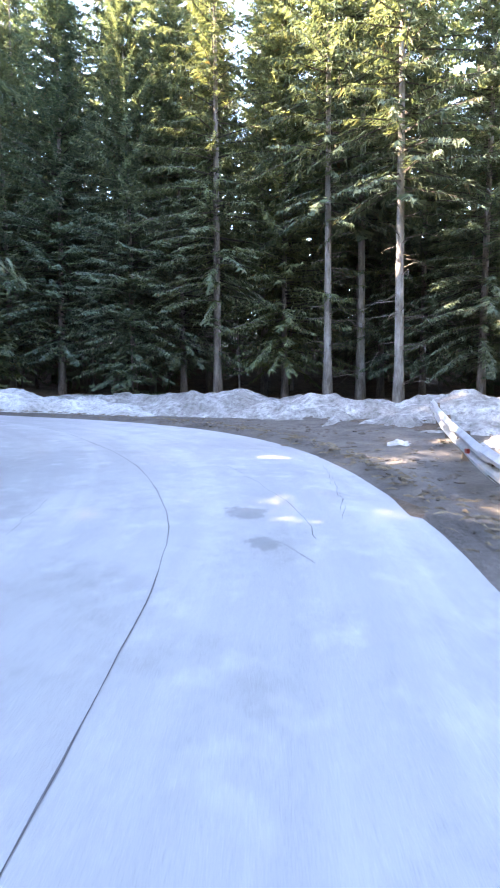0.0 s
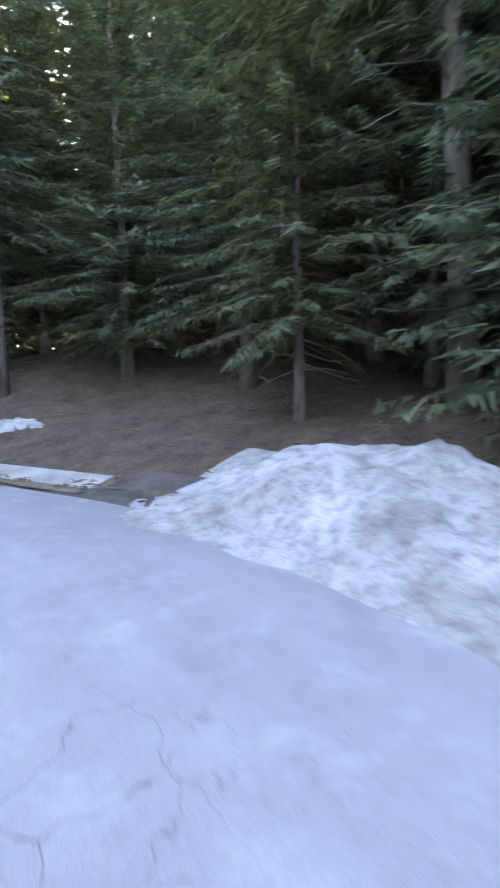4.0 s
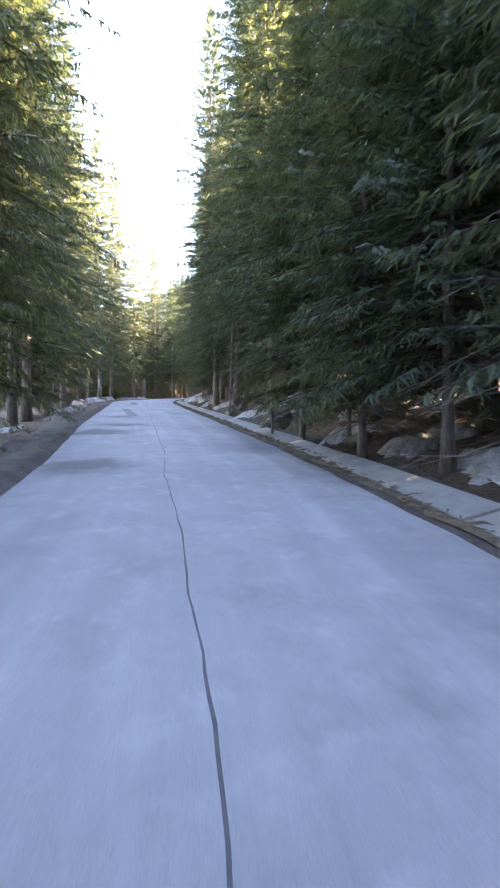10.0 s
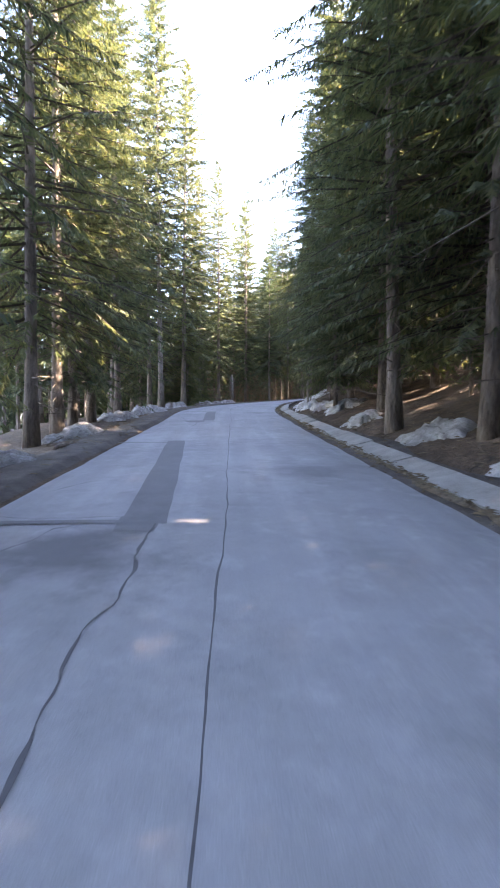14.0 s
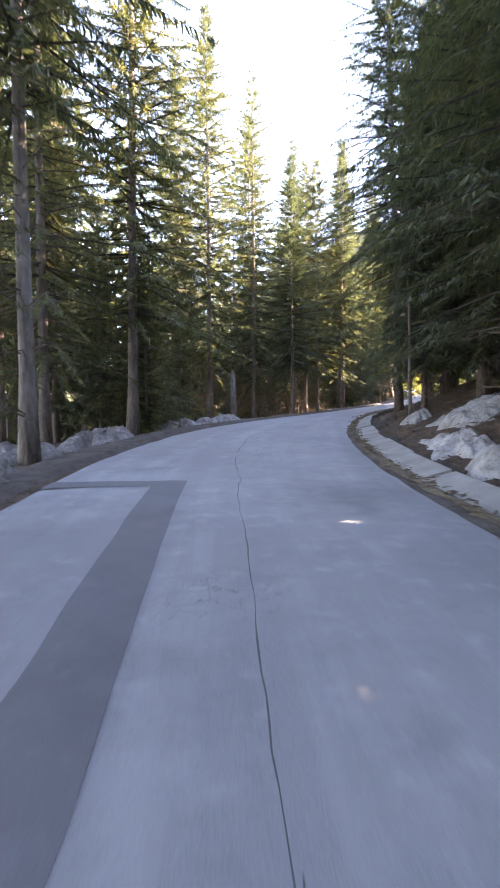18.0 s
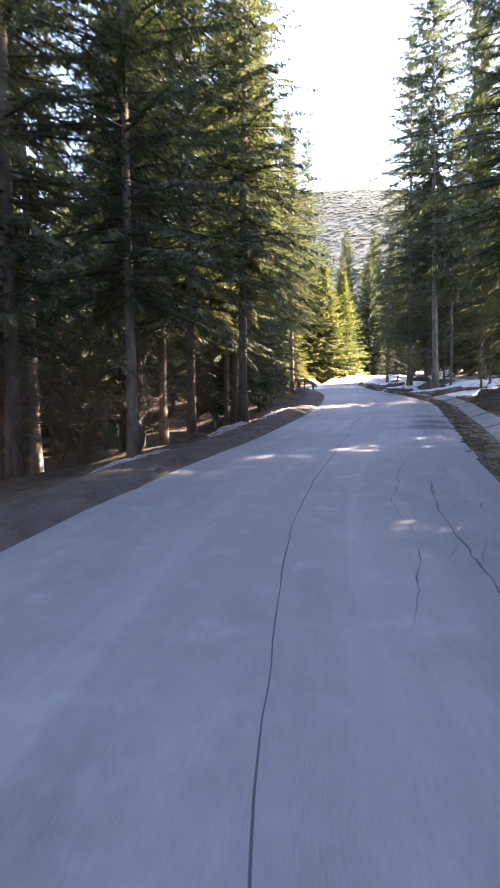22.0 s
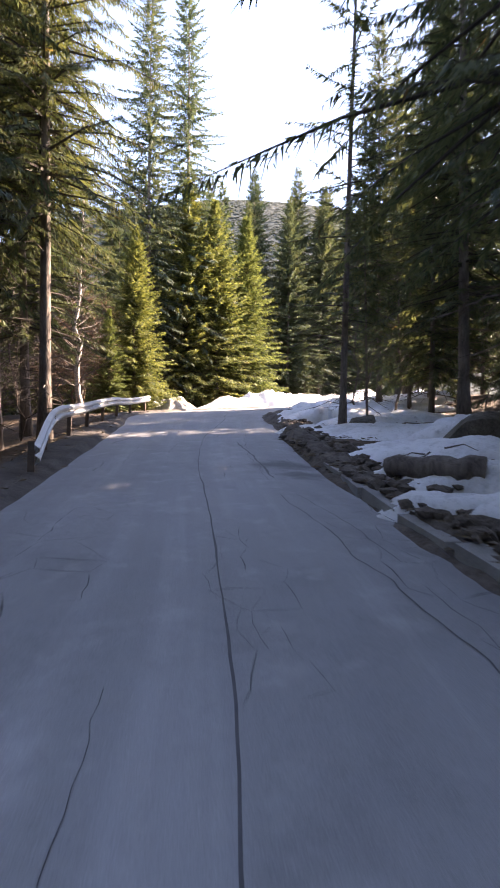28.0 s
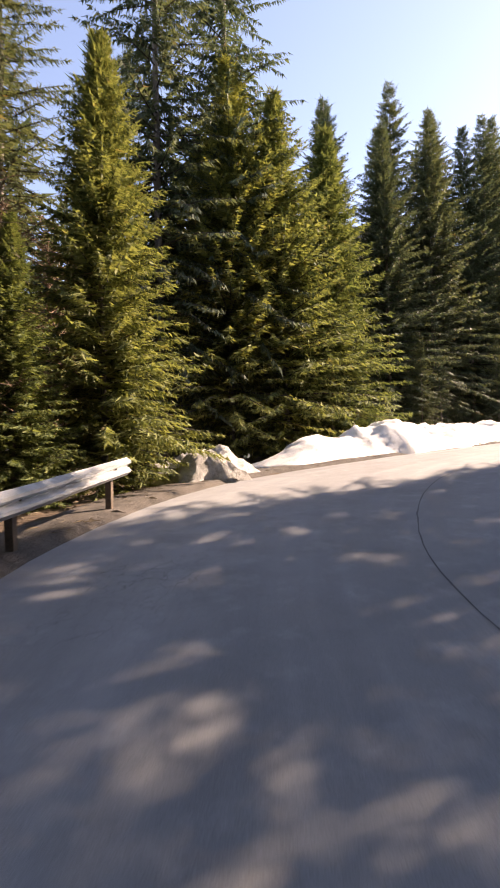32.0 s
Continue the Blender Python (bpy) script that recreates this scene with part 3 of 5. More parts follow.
def crack_web(run0, run1, lat_in, lat_out, cell, seed, width=0.022):
    """A net of cracks over a worn stretch of the wheel track."""
    rs = np.random.default_rng(seed)
    n, m = max(2, int((run1 - run0) / cell)), max(2, int((lat_out - lat_in) / cell))
    node = {(i, k): (run0 + (run1 - run0) * i / n + rs.normal(0, 0.28) * cell, lat_in + (lat_out - lat_in) * k / m + rs.normal(0, 0.28) * cell) for i in range(n + 1) for k in range(m + 1)}
    sh = Shape()
    for (i, k), p in node.items():
        for q, chance in (((i + 1, k), 0.72), ((i, k + 1), 0.5), ((i + 1, k + 1), 0.12)):
            if q in node and rs.uniform() < chance:
                strip_along(sh, [p, node[q]], width * rs.uniform(0.5, 1.3), seed + i)
    return tagged(sh.make("crack_web", TAR), "net of dark cracks in the worn wheel track", "crack", "cracks in the road", "structure")


for points, width in (
    ([(130.75, -2.3), (130.7, -1.7), (130.8, -0.95), (132.6, -0.92), (134.5, -1.0), (134.6, -0.66), (138.9, -0.93)], 0.035), ([(131.1, -1.75), (133.0, -1.9), (134.4, -1.8), (134.5, -1.0)], 0.025),
    ([(130.2, -1.9), (130.75, -1.6)], 0.03), ([(138.9, -0.93), (139.5, -0.82), (140.6, -0.86), (141.6, -0.82)], 0.05), ([(141.75, -2.75), (141.6, -2.2), (141.72, -1.29)], 0.035), ([(140.0, -2.4), (140.8, -2.0), (141.2, -1.9), (141.6, -1.3)], 0.035),
    ([(143.2, -2.6), (144.0, -2.2)], 0.025), ([(155.2, -1.36), (156.4, -1.3), (157.36, -1.33), (158.15, -1.31)], 0.042), ([(158.2, -1.8), (160.5, -2.2), (163.0, -2.6), (166.3, -2.95)], 0.018), ([(158.2, -2.9), (158.15, -1.8), (158.6, -1.2)], 0.035),
    ([(185.2, 1.25), (186.4, 1.22), (187.8, 1.19), (189.4, 1.25)], 0.035), ([(185.1, 0.58), (186.6, 0.87)], 0.016), ([(186.6, 0.87), (188.4, 0.7)], 0.012),
    ([(211.3, 1.23), (212.7, 1.27), (213.4, 1.15), (214.6, 1.55)], 0.04), ([(212.0, 1.93), (212.8, 1.92), (213.6, 1.7)], 0.035), ([(212.7, 0.3), (213.2, 0.45), (213.3, 0.34)], 0.025), ([(213.1, 0.71), (213.9, 0.75)], 0.025),
    ([(221.1, 1.7), (222.2, 1.81), (224.2, 1.84), (226.0, 1.7)], 0.06), ([(221.8, -1.17), (222.6, -1.07), (222.9, -1.1)], 0.025), ([(222.1, 1.21), (222.5, 1.2)], 0.025), ([(221.2, 0.94), (221.6, 0.98)], 0.025), ([(225.6, -1.3), (226.6, -1.1), (227.6, -0.9)], 0.035),
    ([(228.4, 0.1), (229.2, 0.0)], 0.02), ([(229.6, 0.5), (230.5, 0.45)], 0.02), ([(227.0, 1.2), (228.0, 1.3)], 0.02)):
    fissure(points, width)
crack_web(216.6, 219.4, -1.5, -0.8, 0.34, 9, 0.02)
crack_web(215.6, 218.4, 0.35, 0.75, 0.3, 10, 0.018)
crack_web(215.6, 219.2, 1.75, 2.45, 0.32, 11, 0.018)
crack_web(195.2, 198.8, 0.95, 1.75, 0.26, 4, 0.026)
crack_web(193.0, 195.4, 1.1, 1.7, 0.3, 5, 0.018)
crack_web(212.0, 214.4, 1.3, 1.95, 0.34, 6, 0.02)
crack_web(221.0, 223.2, 1.75, 2.45, 0.3, 7, 0.026)
crack_web(186.4, 190.4, 1.1, 1.5, 0.36, 8, 0.016)
patch(141.05, 141.72, -1.25, -0.82, "small dark wedge of newer asphalt beside a crack", -1.3, -0.8)
patch(157.4, 158.1, -1.6, -1.25, "ragged dark wedge of newer asphalt beside a crack", -1.9, -0.95)
for k in range(9):
    r0 = S(-1.1, 3.4) + 0.28 * k
    crack(r0, r0 + 0.45, 1.0 + 0.12 * k, 1.25 + 0.12 * k, 0.02)

# ---- concrete gutter on the uphill side, slab by slab ----
gutter = new("gutter")
tagged(gutter, "pale concrete gutter of slabs along the uphill road edge", "gutter", kind="structure")
def slab_off(r):
    return 0.16 + 0.29 * min(1, max(0, (r - S(-30, -86)) / 6))


r = G_START
k = 0
while r < G_END - 1.4:
    length = 2.6 + 0.7 * math.sin(k * 2.3)
    e0, e1 = side_at(4)(r) + slab_off(r), side_at(4)(r + length) + slab_off(r + length)
    up = 0.03 + 0.015 * math.sin(k * 1.7)
    w = float(gutter_width(r)) - 0.04 - slab_off(r) + 0.03 * math.sin(k * 3.1)
    pts = [(r + 0.008, e0 + 0.02 * math.sin(k * 5.1), up), (r + length - 0.008, e1 + 0.02 * math.sin(k * 4.3), up + 0.01 * math.sin(k)), (r + length - 0.008, e1 + w, up + 0.13), (r + 0.008, e0 + w, up + 0.14)]
    broken = r > G_END - 5 and k % 3 == 1
    if not broken:
        Shape().box([beside(a, b, c - 0.2) for a, b, c in pts], 0.2).make("slab", CONCRETE, gutter)
    r += length
    k += 1
# the kerb runs on past the bend, pushed askew
tail = spline([(-47.6, -106.2), (-49.4, -110.4), (-51.1, -114.8), (-52.6, -118.0), (-54.4, -120.8), (-56.4, -123.4)], 1.06)
for k, (p, q) in enumerate(zip(tail, tail[1:])):
    mid, way = (p + q) / 2, (q - p) / np.hypot(*(q - p))
    way = np.array((way[0] - way[1] * 0.06 * math.sin(k * 2.7), way[1] + way[0] * 0.06 * math.sin(k * 2.7)))
    out = np.array((way[1], -way[0]))
    z = [float(np.interp(station(*e), RUN, RZ)) + 0.06 for e in (p, q)]
    ring = [(*(mid + way * a + out * b), z[int(a > 0)] - 0.25 + 0.015 * math.sin(k * 3.3 + a)) for a, b in ((-0.515, -0.14), (0.515, -0.14), (0.515, 0.14), (-0.515, 0.14))]
    Shape().box(ring, 0.3).make("slab", CONCRETE, gutter)
# strip of leaves and needles washed against the gutter
drift = ribbon("leaf_drift", G_START, G_END, lambda r: side_at(4)(r) + 0.02 + 0.16 * float(bumps(r, 2.0, 1.1)), lambda r: side_at(4)(r) + slab_off(r) + 0.04 + 0.1 * float(bumps(r, 5.0, 0.7)), 0.02, LEAF, 0.3, 3, wobble=0.05, drop=0.03)
tagged(drift, "brown leaves and needles washed along the gutter", "leaf litter", kind="stuff")


# ---- snow ----
def mound(x, y, rx, ry, turn, high, material, label, seed=0, name="snow_patch", rough=1.0):
    """A patch or heap lying on the ground with a ragged outline."""
    rings, around = 12, 64
    v, f = [], []
    c, s = math.cos(radians(turn)), math.sin(radians(turn))
    for i in range(rings + 1):
        u = i / rings
        for k in range(around):
            w = 2 * math.pi * k / around
            edge = max(0.3, 1 + 0.62 * noise.fractal(Vector((1.5 * math.cos(w) + seed, 1.5 * math.sin(w), seed * 0.37)), 0.6, 2.2, 5))
            a, b = rx * u * edge * math.cos(w), ry * u * edge * math.sin(w)
            v.append([x + a * c - b * s, y + a * s + b * c, 0])
    a = np.array(v)
    u = np.repeat(np.arange(rings + 1) / rings, around)
    lump = 0.85 + rough * 0.75 * craggy(a[:, 0], a[:, 1], 0.85, seed)
    a[:, 2] = survey(a[:, 0], a[:, 1])[2] + high * (1 - u**3.5) * np.clip(lump, -0.2, 2) + 0.02 * craggy(a[:, 0], a[:, 1], 0.15, seed, 3) - 0.02 - 0.07 * u**6
    for i in range(rings):
        for k in range(around):
            q = (k + 1) % around
            f.append((i * around + k, i * around + q, (i + 1) * around + q, (i + 1) * around + k))
    ob = mesh_object(name, a, f, material, smooth=True)
    return tagged(ob, label, "snow", "snow beside the road")


def snow_bank(points, high, front, backside, material, label, name="snow_bank", broken=0.2):
    """A ploughed ridge of snow along a line of places."""
    line = spline([(x, y) for x, y in points], 0.14)
    d = np.gradient(line, axis=0)
    d /= np.linalg.norm(d, axis=1)[:, None]
    side = np.stack([d[:, 1], -d[:, 0]], 1)
    m = 25
    v, hs = [], []
    for i, p in enumerate(line):
        ends = min(1, i / 26, (len(line) - 1 - i) / 26) ** 0.8
        for k in range(m):
            u = -1 + 2 * k / (m - 1)
            w = (backside if u < 0 else front) * u * (1 + 0.22 * float(bumps(i * 0.14, k * 0.18, 1.4)))
            q = p + side[i] * w
            v.append((*q, 0))
            hs.append(high * ends * max(0, 1 - abs(u) ** 1.9))
    a = np.array(v)
    hs = np.array(hs)
    lump = 0.85 + 0.6 * craggy(a[:, 0], a[:, 1], 3.0, high) + broken * craggy(a[:, 0], a[:, 1], 0.7, 3.0, 4)
    a[:, 2] = survey(a[:, 0], a[:, 1])[2] + hs * np.clip(lump, 0.15, 2.2) + np.where(hs > 0, 0, -0.08)
    f = []
    for i in range(len(line) - 1):
        for k in range(m - 1):
            o = i * m + k
            f.append((o, o + 1, o + m + 1, o + m))
    return tagged(mesh_object(name, a, f, material, smooth=True), label, "snow bank", "snow beside the road")


snow_bank([(9.0, 9.6), (5.2, 13.6), (0.9, 15.7), (-4, 17.2), (-8.5, 18.9), (-12, 19.4)], 0.72, 2.2, 1.7, SNOW_DIRTY, "grey ploughed snow bank full of grit along the bend")
snow_bank([(-5.4, 17.0), (-8.4, 17.4), (-11.4, 17.0), (-15.0, 15.8), (-18.2, 13.8), (-21.4, 10.8)], 0.8, 1.35, 1.9, SNOW, "whiter snow ridge at the outside of the bend")
mound(1.3, 8.6, 0.34, 0.24, 20, 0.2, SNOW, "small white snow lump on the gravel shoulder", 1)
mound(2.9, 6.0, 0.3, 0.16, 60, 0.1, SNOW, "small snow remnant on the gravel shoulder", 2)
for k, (x, y, rx, ry, high) in enumerate(((2.2, 12.6, 1.3, 0.7, 0.2), (0.4, 13.6, 1.2, 0.5, 0.16), (3.6, 10.8, 0.9, 0.7, 0.2), (-1.6, 14.8, 1.4, 0.5, 0.16), (2.3, 10.4, 0.5, 0.3, 0.1), (3.0, 8.0, 0.6, 0.4, 0.14), (4.6, 11.4, 1.4, 0.9, 0.3))):
    mound(x, y, rx, ry, 30 + 40 * k, high, SNOW_DIRTY, "gritty grey snow remnant on the shoulder of the bend", 11.3 + k)
mound(3.9, 8.4, 0.8, 0.4, 50, 0.25, SNOW_DIRTY, "dirty snow remnant beside the crash barrier", 5)


def snow_at(run, lat, rx, ry, high, material=SNOW, label="melting white snow patch on the bank", seed=0.0):
    p = beside(run, lat)
    j = min(int(np.searchsorted(RUN, run)), len(RUN) - 1)
    return mound(p.x, p.y, rx, ry, math.degrees(math.atan2(AHEAD[j, 1], AHEAD[j, 0])), high, material, label, seed)


# right bank, going up
for x, y, lat, rx, ry, high in ((-20.4, 4, 5.8, 0.7, 0.4, 0.14), (-24, -9.0, 4.9, 0.5, 0.4, 0.14), (-24.3, -10.8, 5.1, 0.9, 0.6, 0.2), (-24.8, -13, 5.3, 0.9, 0.8, 0.22), (-25.2, -15.6, 5.2, 1.3, 0.7, 0.25),
                                (-25.5, -18.5, 5.6, 1.7, 1.3, 0.3), (-25.8, -21.5, 5.2, 1.7, 0.9, 0.35), (-26, -24.5, 5.0, 1.2, 0.7, 0.25), (-26, -27.5, 5.2, 0.8, 0.9, 0.25), (-26.2, -30.5, 4.9, 0.7, 0.9, 0.22),
                                (-26.3, -33, 6.3, 1.2, 0.8, 0.22), (-26.4, -37.5, 5.0, 0.8, 0.7, 0.2), (-26.4, -41.2, 5.3, 1.7, 1.5, 0.25), (-26.4, -41, 7.6, 1.3, 1.4, 0.2), (-26.4, -46.5, 4.8, 0.8, 0.5, 0.18),
                                (-26.5, -51, 5.2, 1.2, 0.8, 0.25), (-26.5, -57, 5.0, 1.1, 0.6, 0.24), (-26.5, -63, 5.6, 1.5, 0.9, 0.3), (-26.5, -66, 5.2, 1.5, 0.7, 0.35), (-26.5, -69.5, 5.0, 1.3, 0.6, 0.42),
                                (-26.7, -72.5, 4.9, 1.3, 0.6, 0.35), (-27.2, -75.5, 6.0, 1.6, 1.0, 0.3), (-28, -79, 5.3, 1.1, 0.6, 0.25), (-35, -92.8, 5.0, 0.9, 0.6, 0.2), (-38, -97, 4.6, 1.2, 0.7, 0.16)):
    snow_at(S(x, y), lat, rx, ry, high, seed=x * 3.1 + y)
# clearing before the last bend
for x, y, rx, ry, turn, high in ((-49.5, -104.5, 2.6, 1.5, -60, 0.2), (-52, -107.5, 2.4, 1.6, -70, 0.25), (-55.5, -112.5, 3.6, 2.0, -75, 0.32), (-54.6, -117.5, 2.6, 1.3, -65, 0.42), (-58.5, -117, 3.4, 2.2, -60, 0.4),
                                 (-57.2, -121.6, 2.8, 1.5, -60, 0.4), (-60.4, -124.6, 2.6, 1.7, -55, 0.5), (-64, -128.5, 3.4, 2.2, -40, 0.6), (-62, -119, 3.2, 2.4, 10, 0.35), (-52.2, -103, 2.0, 1.2, -40, 0.22), (-50.4, -110, 1.3, 0.7, -60, 0.18),
                                 (-69, -131.5, 3.5, 2.0, -20, 0.6), (-51.8, -113.9, 1.5, 0.6, -65, 0.5), (-53.0, -115.4, 1.5, 0.9, -62, 0.6)):
    mound(x, y, rx, ry, turn, high * 0.8, SNOW_WHITE, "white snow field lying in the clearing", x + y, rough=0.4)
# left side
for x, y, lat, rx, ry, high, m in ((-22.5, -3, -3.6, 1.2, 0.6, 0.3, SNOW_DIRTY), (-23.6, -8, -3.2, 2.0, 0.6, 0.35, SNOW_DIRTY), (-24.7, -12.5, -3.7, 2.6, 1.0, 0.5, SNOW), (-25.4, -17, -4.0, 3.0, 1.1, 0.55, SNOW),
                                   (-25.8, -21.5, -4.4, 2.6, 1.0, 0.42, SNOW), (-26.1, -26, -4.6, 2.2, 0.7, 0.2, SNOW), (-26.2, -31, -4.9, 2.0, 0.8, 0.22, SNOW), (-26.4, -38, -5.3, 1.3, 0.5, 0.18, SNOW), (-26.4, -43.4, -4.6, 1.8, 0.6, 0.2, SNOW_DIRTY),
                                   (-26.4, -49, -4.8, 1.6, 0.8, 0.25, SNOW_DIRTY), (-26.5, -55, -5.0, 1.5, 0.7, 0.3, SNOW_DIRTY), (-26.5, -64, -5.4, 1.8, 0.9, 0.3, SNOW_DIRTY), (-26.5, -69, -4.9, 2.4, 1.0, 0.42, SNOW_DIRTY), (-26.5, -73, -5.5, 1.8, 0.9, 0.4, SNOW_DIRTY),
                                   (-27, -77, -5.0, 2.4, 0.8, 0.45, SNOW_DIRTY), (-28.5, -83, -5.2, 1.5, 0.7, 0.4, SNOW_DIRTY), (-29.6, -86.5, -4.8, 2.3, 0.7, 0.4, SNOW_DIRTY), (-34, -93, -4.6, 1.4, 0.5, 0.16, SNOW), (-36.5, -97.5, -4.3, 2.2, 0.4, 0.15, SNOW), (-40.5, -101.5, -4.2, 2.2, 0.4, 0.15, SNOW)):
    snow_at(S(x, y), lat, rx, ry, high, m, "dirty snow heap on the downhill shoulder" if m is SNOW_DIRTY else "thin snow strip on the downhill shoulder", x + 2 * y)
mound(-57.9, -139.9, 1.7, 1.0, -35, 0.7, SNOW, "sunlit heap of earthy snow behind the barrier end", 3.3)
snow_bank([(-60.6, -142.2), (-64, -143.2), (-68.5, -143.8), (-74, -145), (-82, -146.4), (-92, -148)], 1.1, 1.9, 2.8, SNOW_WHITE, "long white snow bank round the last bend", broken=0.08)

mound(-56.9, -118.6, 1.3, 0.9, -60, 0.6, SNOW_WHITE, "snow drift lying against a boulder", 8.1, rough=0.45)
# earth and broken stone pushed to the inside of the last bend
bank = snow_bank([(-49.9, -111.8), (-51.5, -115.2), (-52.9, -118.2), (-54.1, -120.6), (-57.0, -126.2), (-59.6, -131.0), (-62.6, -133.2)], 0.24, 0.32, 0.55, CLOD, "low bank of dark earth and broken stone at the road edge", "earth_bank", 0.55)
tagged(bank, "low bank of dark earth and broken stone at the road edge", "earth bank", "earth beside the road")

for x, y, rx, ry, turn, high in ((-45.4, -96.6, 2.6, 1.7, -55, 0.75), (-46.6, -99.6, 1.8, 1.3, -60, 0.5), (-43.4, -93.6, 2.0, 1.2, -50, 0.5)):
    ob = mound(x, y, rx, ry, turn, high, LITTER, "dark earth mound full of roots above the gutter", x, "earth_mound")
    tagged(ob, "dark earth mound full of roots above the gutter", "earth mound", "earth beside the road")
mound(-58.9, -126.0, 2.2, 1.3, -60, 0.65, SNOW_WHITE, "high snow drift inside the last bend", 5.7, rough=0.45)
mound(-62.2, -130.2, 2.0, 1.2, -45, 0.6, SNOW_WHITE, "high snow drift inside the last bend", 9.2, rough=0.45)


# ---- trees ----
def trunk_shape(rs, high, r0, bend):
    n = 12
    ph = rs.uniform(0, 6.28)
    pts, rad = [], []
    for i in range(n + 1):
        u = i / n
        pts.append((bend * math.sin(u * 2.6 + ph) * u, bend * math.cos(u * 2.1 + ph) * u, -0.35 + (high + 0.35) * u))
        flare = 1 + 0.5 * max(0, 1 - u * 14)
        rad.append(max(0.012, r0 * flare * (1 - u) ** 0.85))
    return pts, rad


def crown_sprays(rs, high, base, reach, gap, per, nodes, size, droop, hang, fill=1.0, bulk=1.0, sub=0, taper=0.75):
    """Needle sprays along whorls of boughs: one pointed blade a twig. Vertices, and the boughs' wood."""
    V = []
    wood = Shape()
    z = base
    while z < high - 0.12:
        u = (z - base) / (high - base)
        prof = (1 - u) ** taper * min(1.0, 0.7 + u * 3.0)
        k = max(3, int(per * (1 - 0.3 * u) * rs.uniform(0.75, 1.25)))
        first = rs.uniform(0, 2 * math.pi)
        for bough in range(k):
            if rs.uniform() > fill:
                continue
            az = first + (bough + rs.uniform(-0.35, 0.35)) * 2 * math.pi / k
            L = max(0.22, reach * prof * rs.uniform(0.52, 1.22))
            out = np.array([math.cos(az), math.sin(az), 0.0])
            tan = np.array([-out[1], out[0], 0.0])
            rise = 0.6 * u - 0.02 + rs.uniform(-0.1, 0.1)
            dr = droop * (1 - u) * rs.uniform(0.7, 1.3)
            zz = z + rs.uniform(-0.5, 0.5) * gap
            m = max(3, int(nodes * (0.35 + 0.65 * L / reach)))
            s = 0.1 + 0.9 * (np.arange(m) + rs.uniform(0.3, 0.9, m)) / m
            P = out * (L * s)[:, None] + tan * (rs.normal(0, 0.05) * L * s * s)[:, None]
            P[:, 2] += zz + L * (rise * s - dr * s**2 + 0.35 * dr * s**4)
            slope = rise - 2 * dr * s
            axis = out[None] + np.array([0, 0, 1.0])[None] * slope[:, None]
            if L > (1.0 if sub else 2.6):
                wood.tube([(out * 0.02 + (0, 0, zz)).tolist(), P[m // 2].tolist(), P[-1].tolist()], [0.024 * L / 2.5 + 0.005, 0.011 * L / 2.5 + 0.003, 0.002], 3, False)
            tl = size * (0.4 + 0.8 * (1 - s)) * (0.55 + 0.45 * L / reach)
            half = np.full(m, min(0.5 * L / m * 0.85, 0.05 * bulk)) * rs.uniform(0.7, 1.3, m)
            for side in (-1, 1):
                d = axis * 0.62 + tan[None] * side * rs.uniform(0.55, 1.0, m)[:, None] + rs.normal(0, 0.15, (m, 3))
                d[:, 2] -= 0.3
                d /= np.linalg.norm(d, axis=1)[:, None]
                ln = tl * rs.uniform(0.65, 1.35, m)
                B = P + np.array([0, 0, 1.0])[None] * rs.normal(0, 0.02, m)[:, None]
                w = axis * half[:, None] + np.array([0, 0, 1.0])[None] * (half * rs.normal(0, 0.6, m))[:, None]
                V.append(np.stack([B - w, B + w, B + d * ln[:, None]], 1))
                for j in range(sub):
                    at = B + d * (ln * (j + 0.7) / (sub + 0.6))[:, None]
                    flip = 1 if j % 2 else -1
                    e = d * 0.75 + np.cross(d, (0, 0, 1.0)) * flip * 0.75 + rs.normal(0, 0.2, (m, 3))
                    V.append(np.stack([at - d * 0.024 * bulk, at + d * 0.024 * bulk, at + e * (ln * rs.uniform(0.3, 0.55, m))[:, None]], 1))
            if hang > 0:
                q = rs.uniform(0, 1, m) < hang
                if q.any():
                    n = q.sum()
                    d = np.array([0, 0, -1.0])[None] + out[None] * 0.3 + rs.normal(0, 0.28, (n, 3))
                    ln = tl[q] * rs.uniform(0.55, 1.15, n)
                    w = (axis[q] * 0.8 + tan[None] * rs.normal(0, 0.6, (n, 1))) * half[q][:, None] * 0.75
                    B = P[q]
                    V.append(np.stack([B - w, B + w, B + d * ln[:, None]], 1))
            e = P[-1] + axis[-1] * size * 0.5
            w = tan * 0.035 * bulk
            V.append(np.stack([P[-1] - w, P[-1] + w, e])[None])
        z += gap * (0.75 + 0.5 * rs.uniform()) * (1 - 0.4 * u)
    return np.concatenate(V).reshape(-1, 3), wood


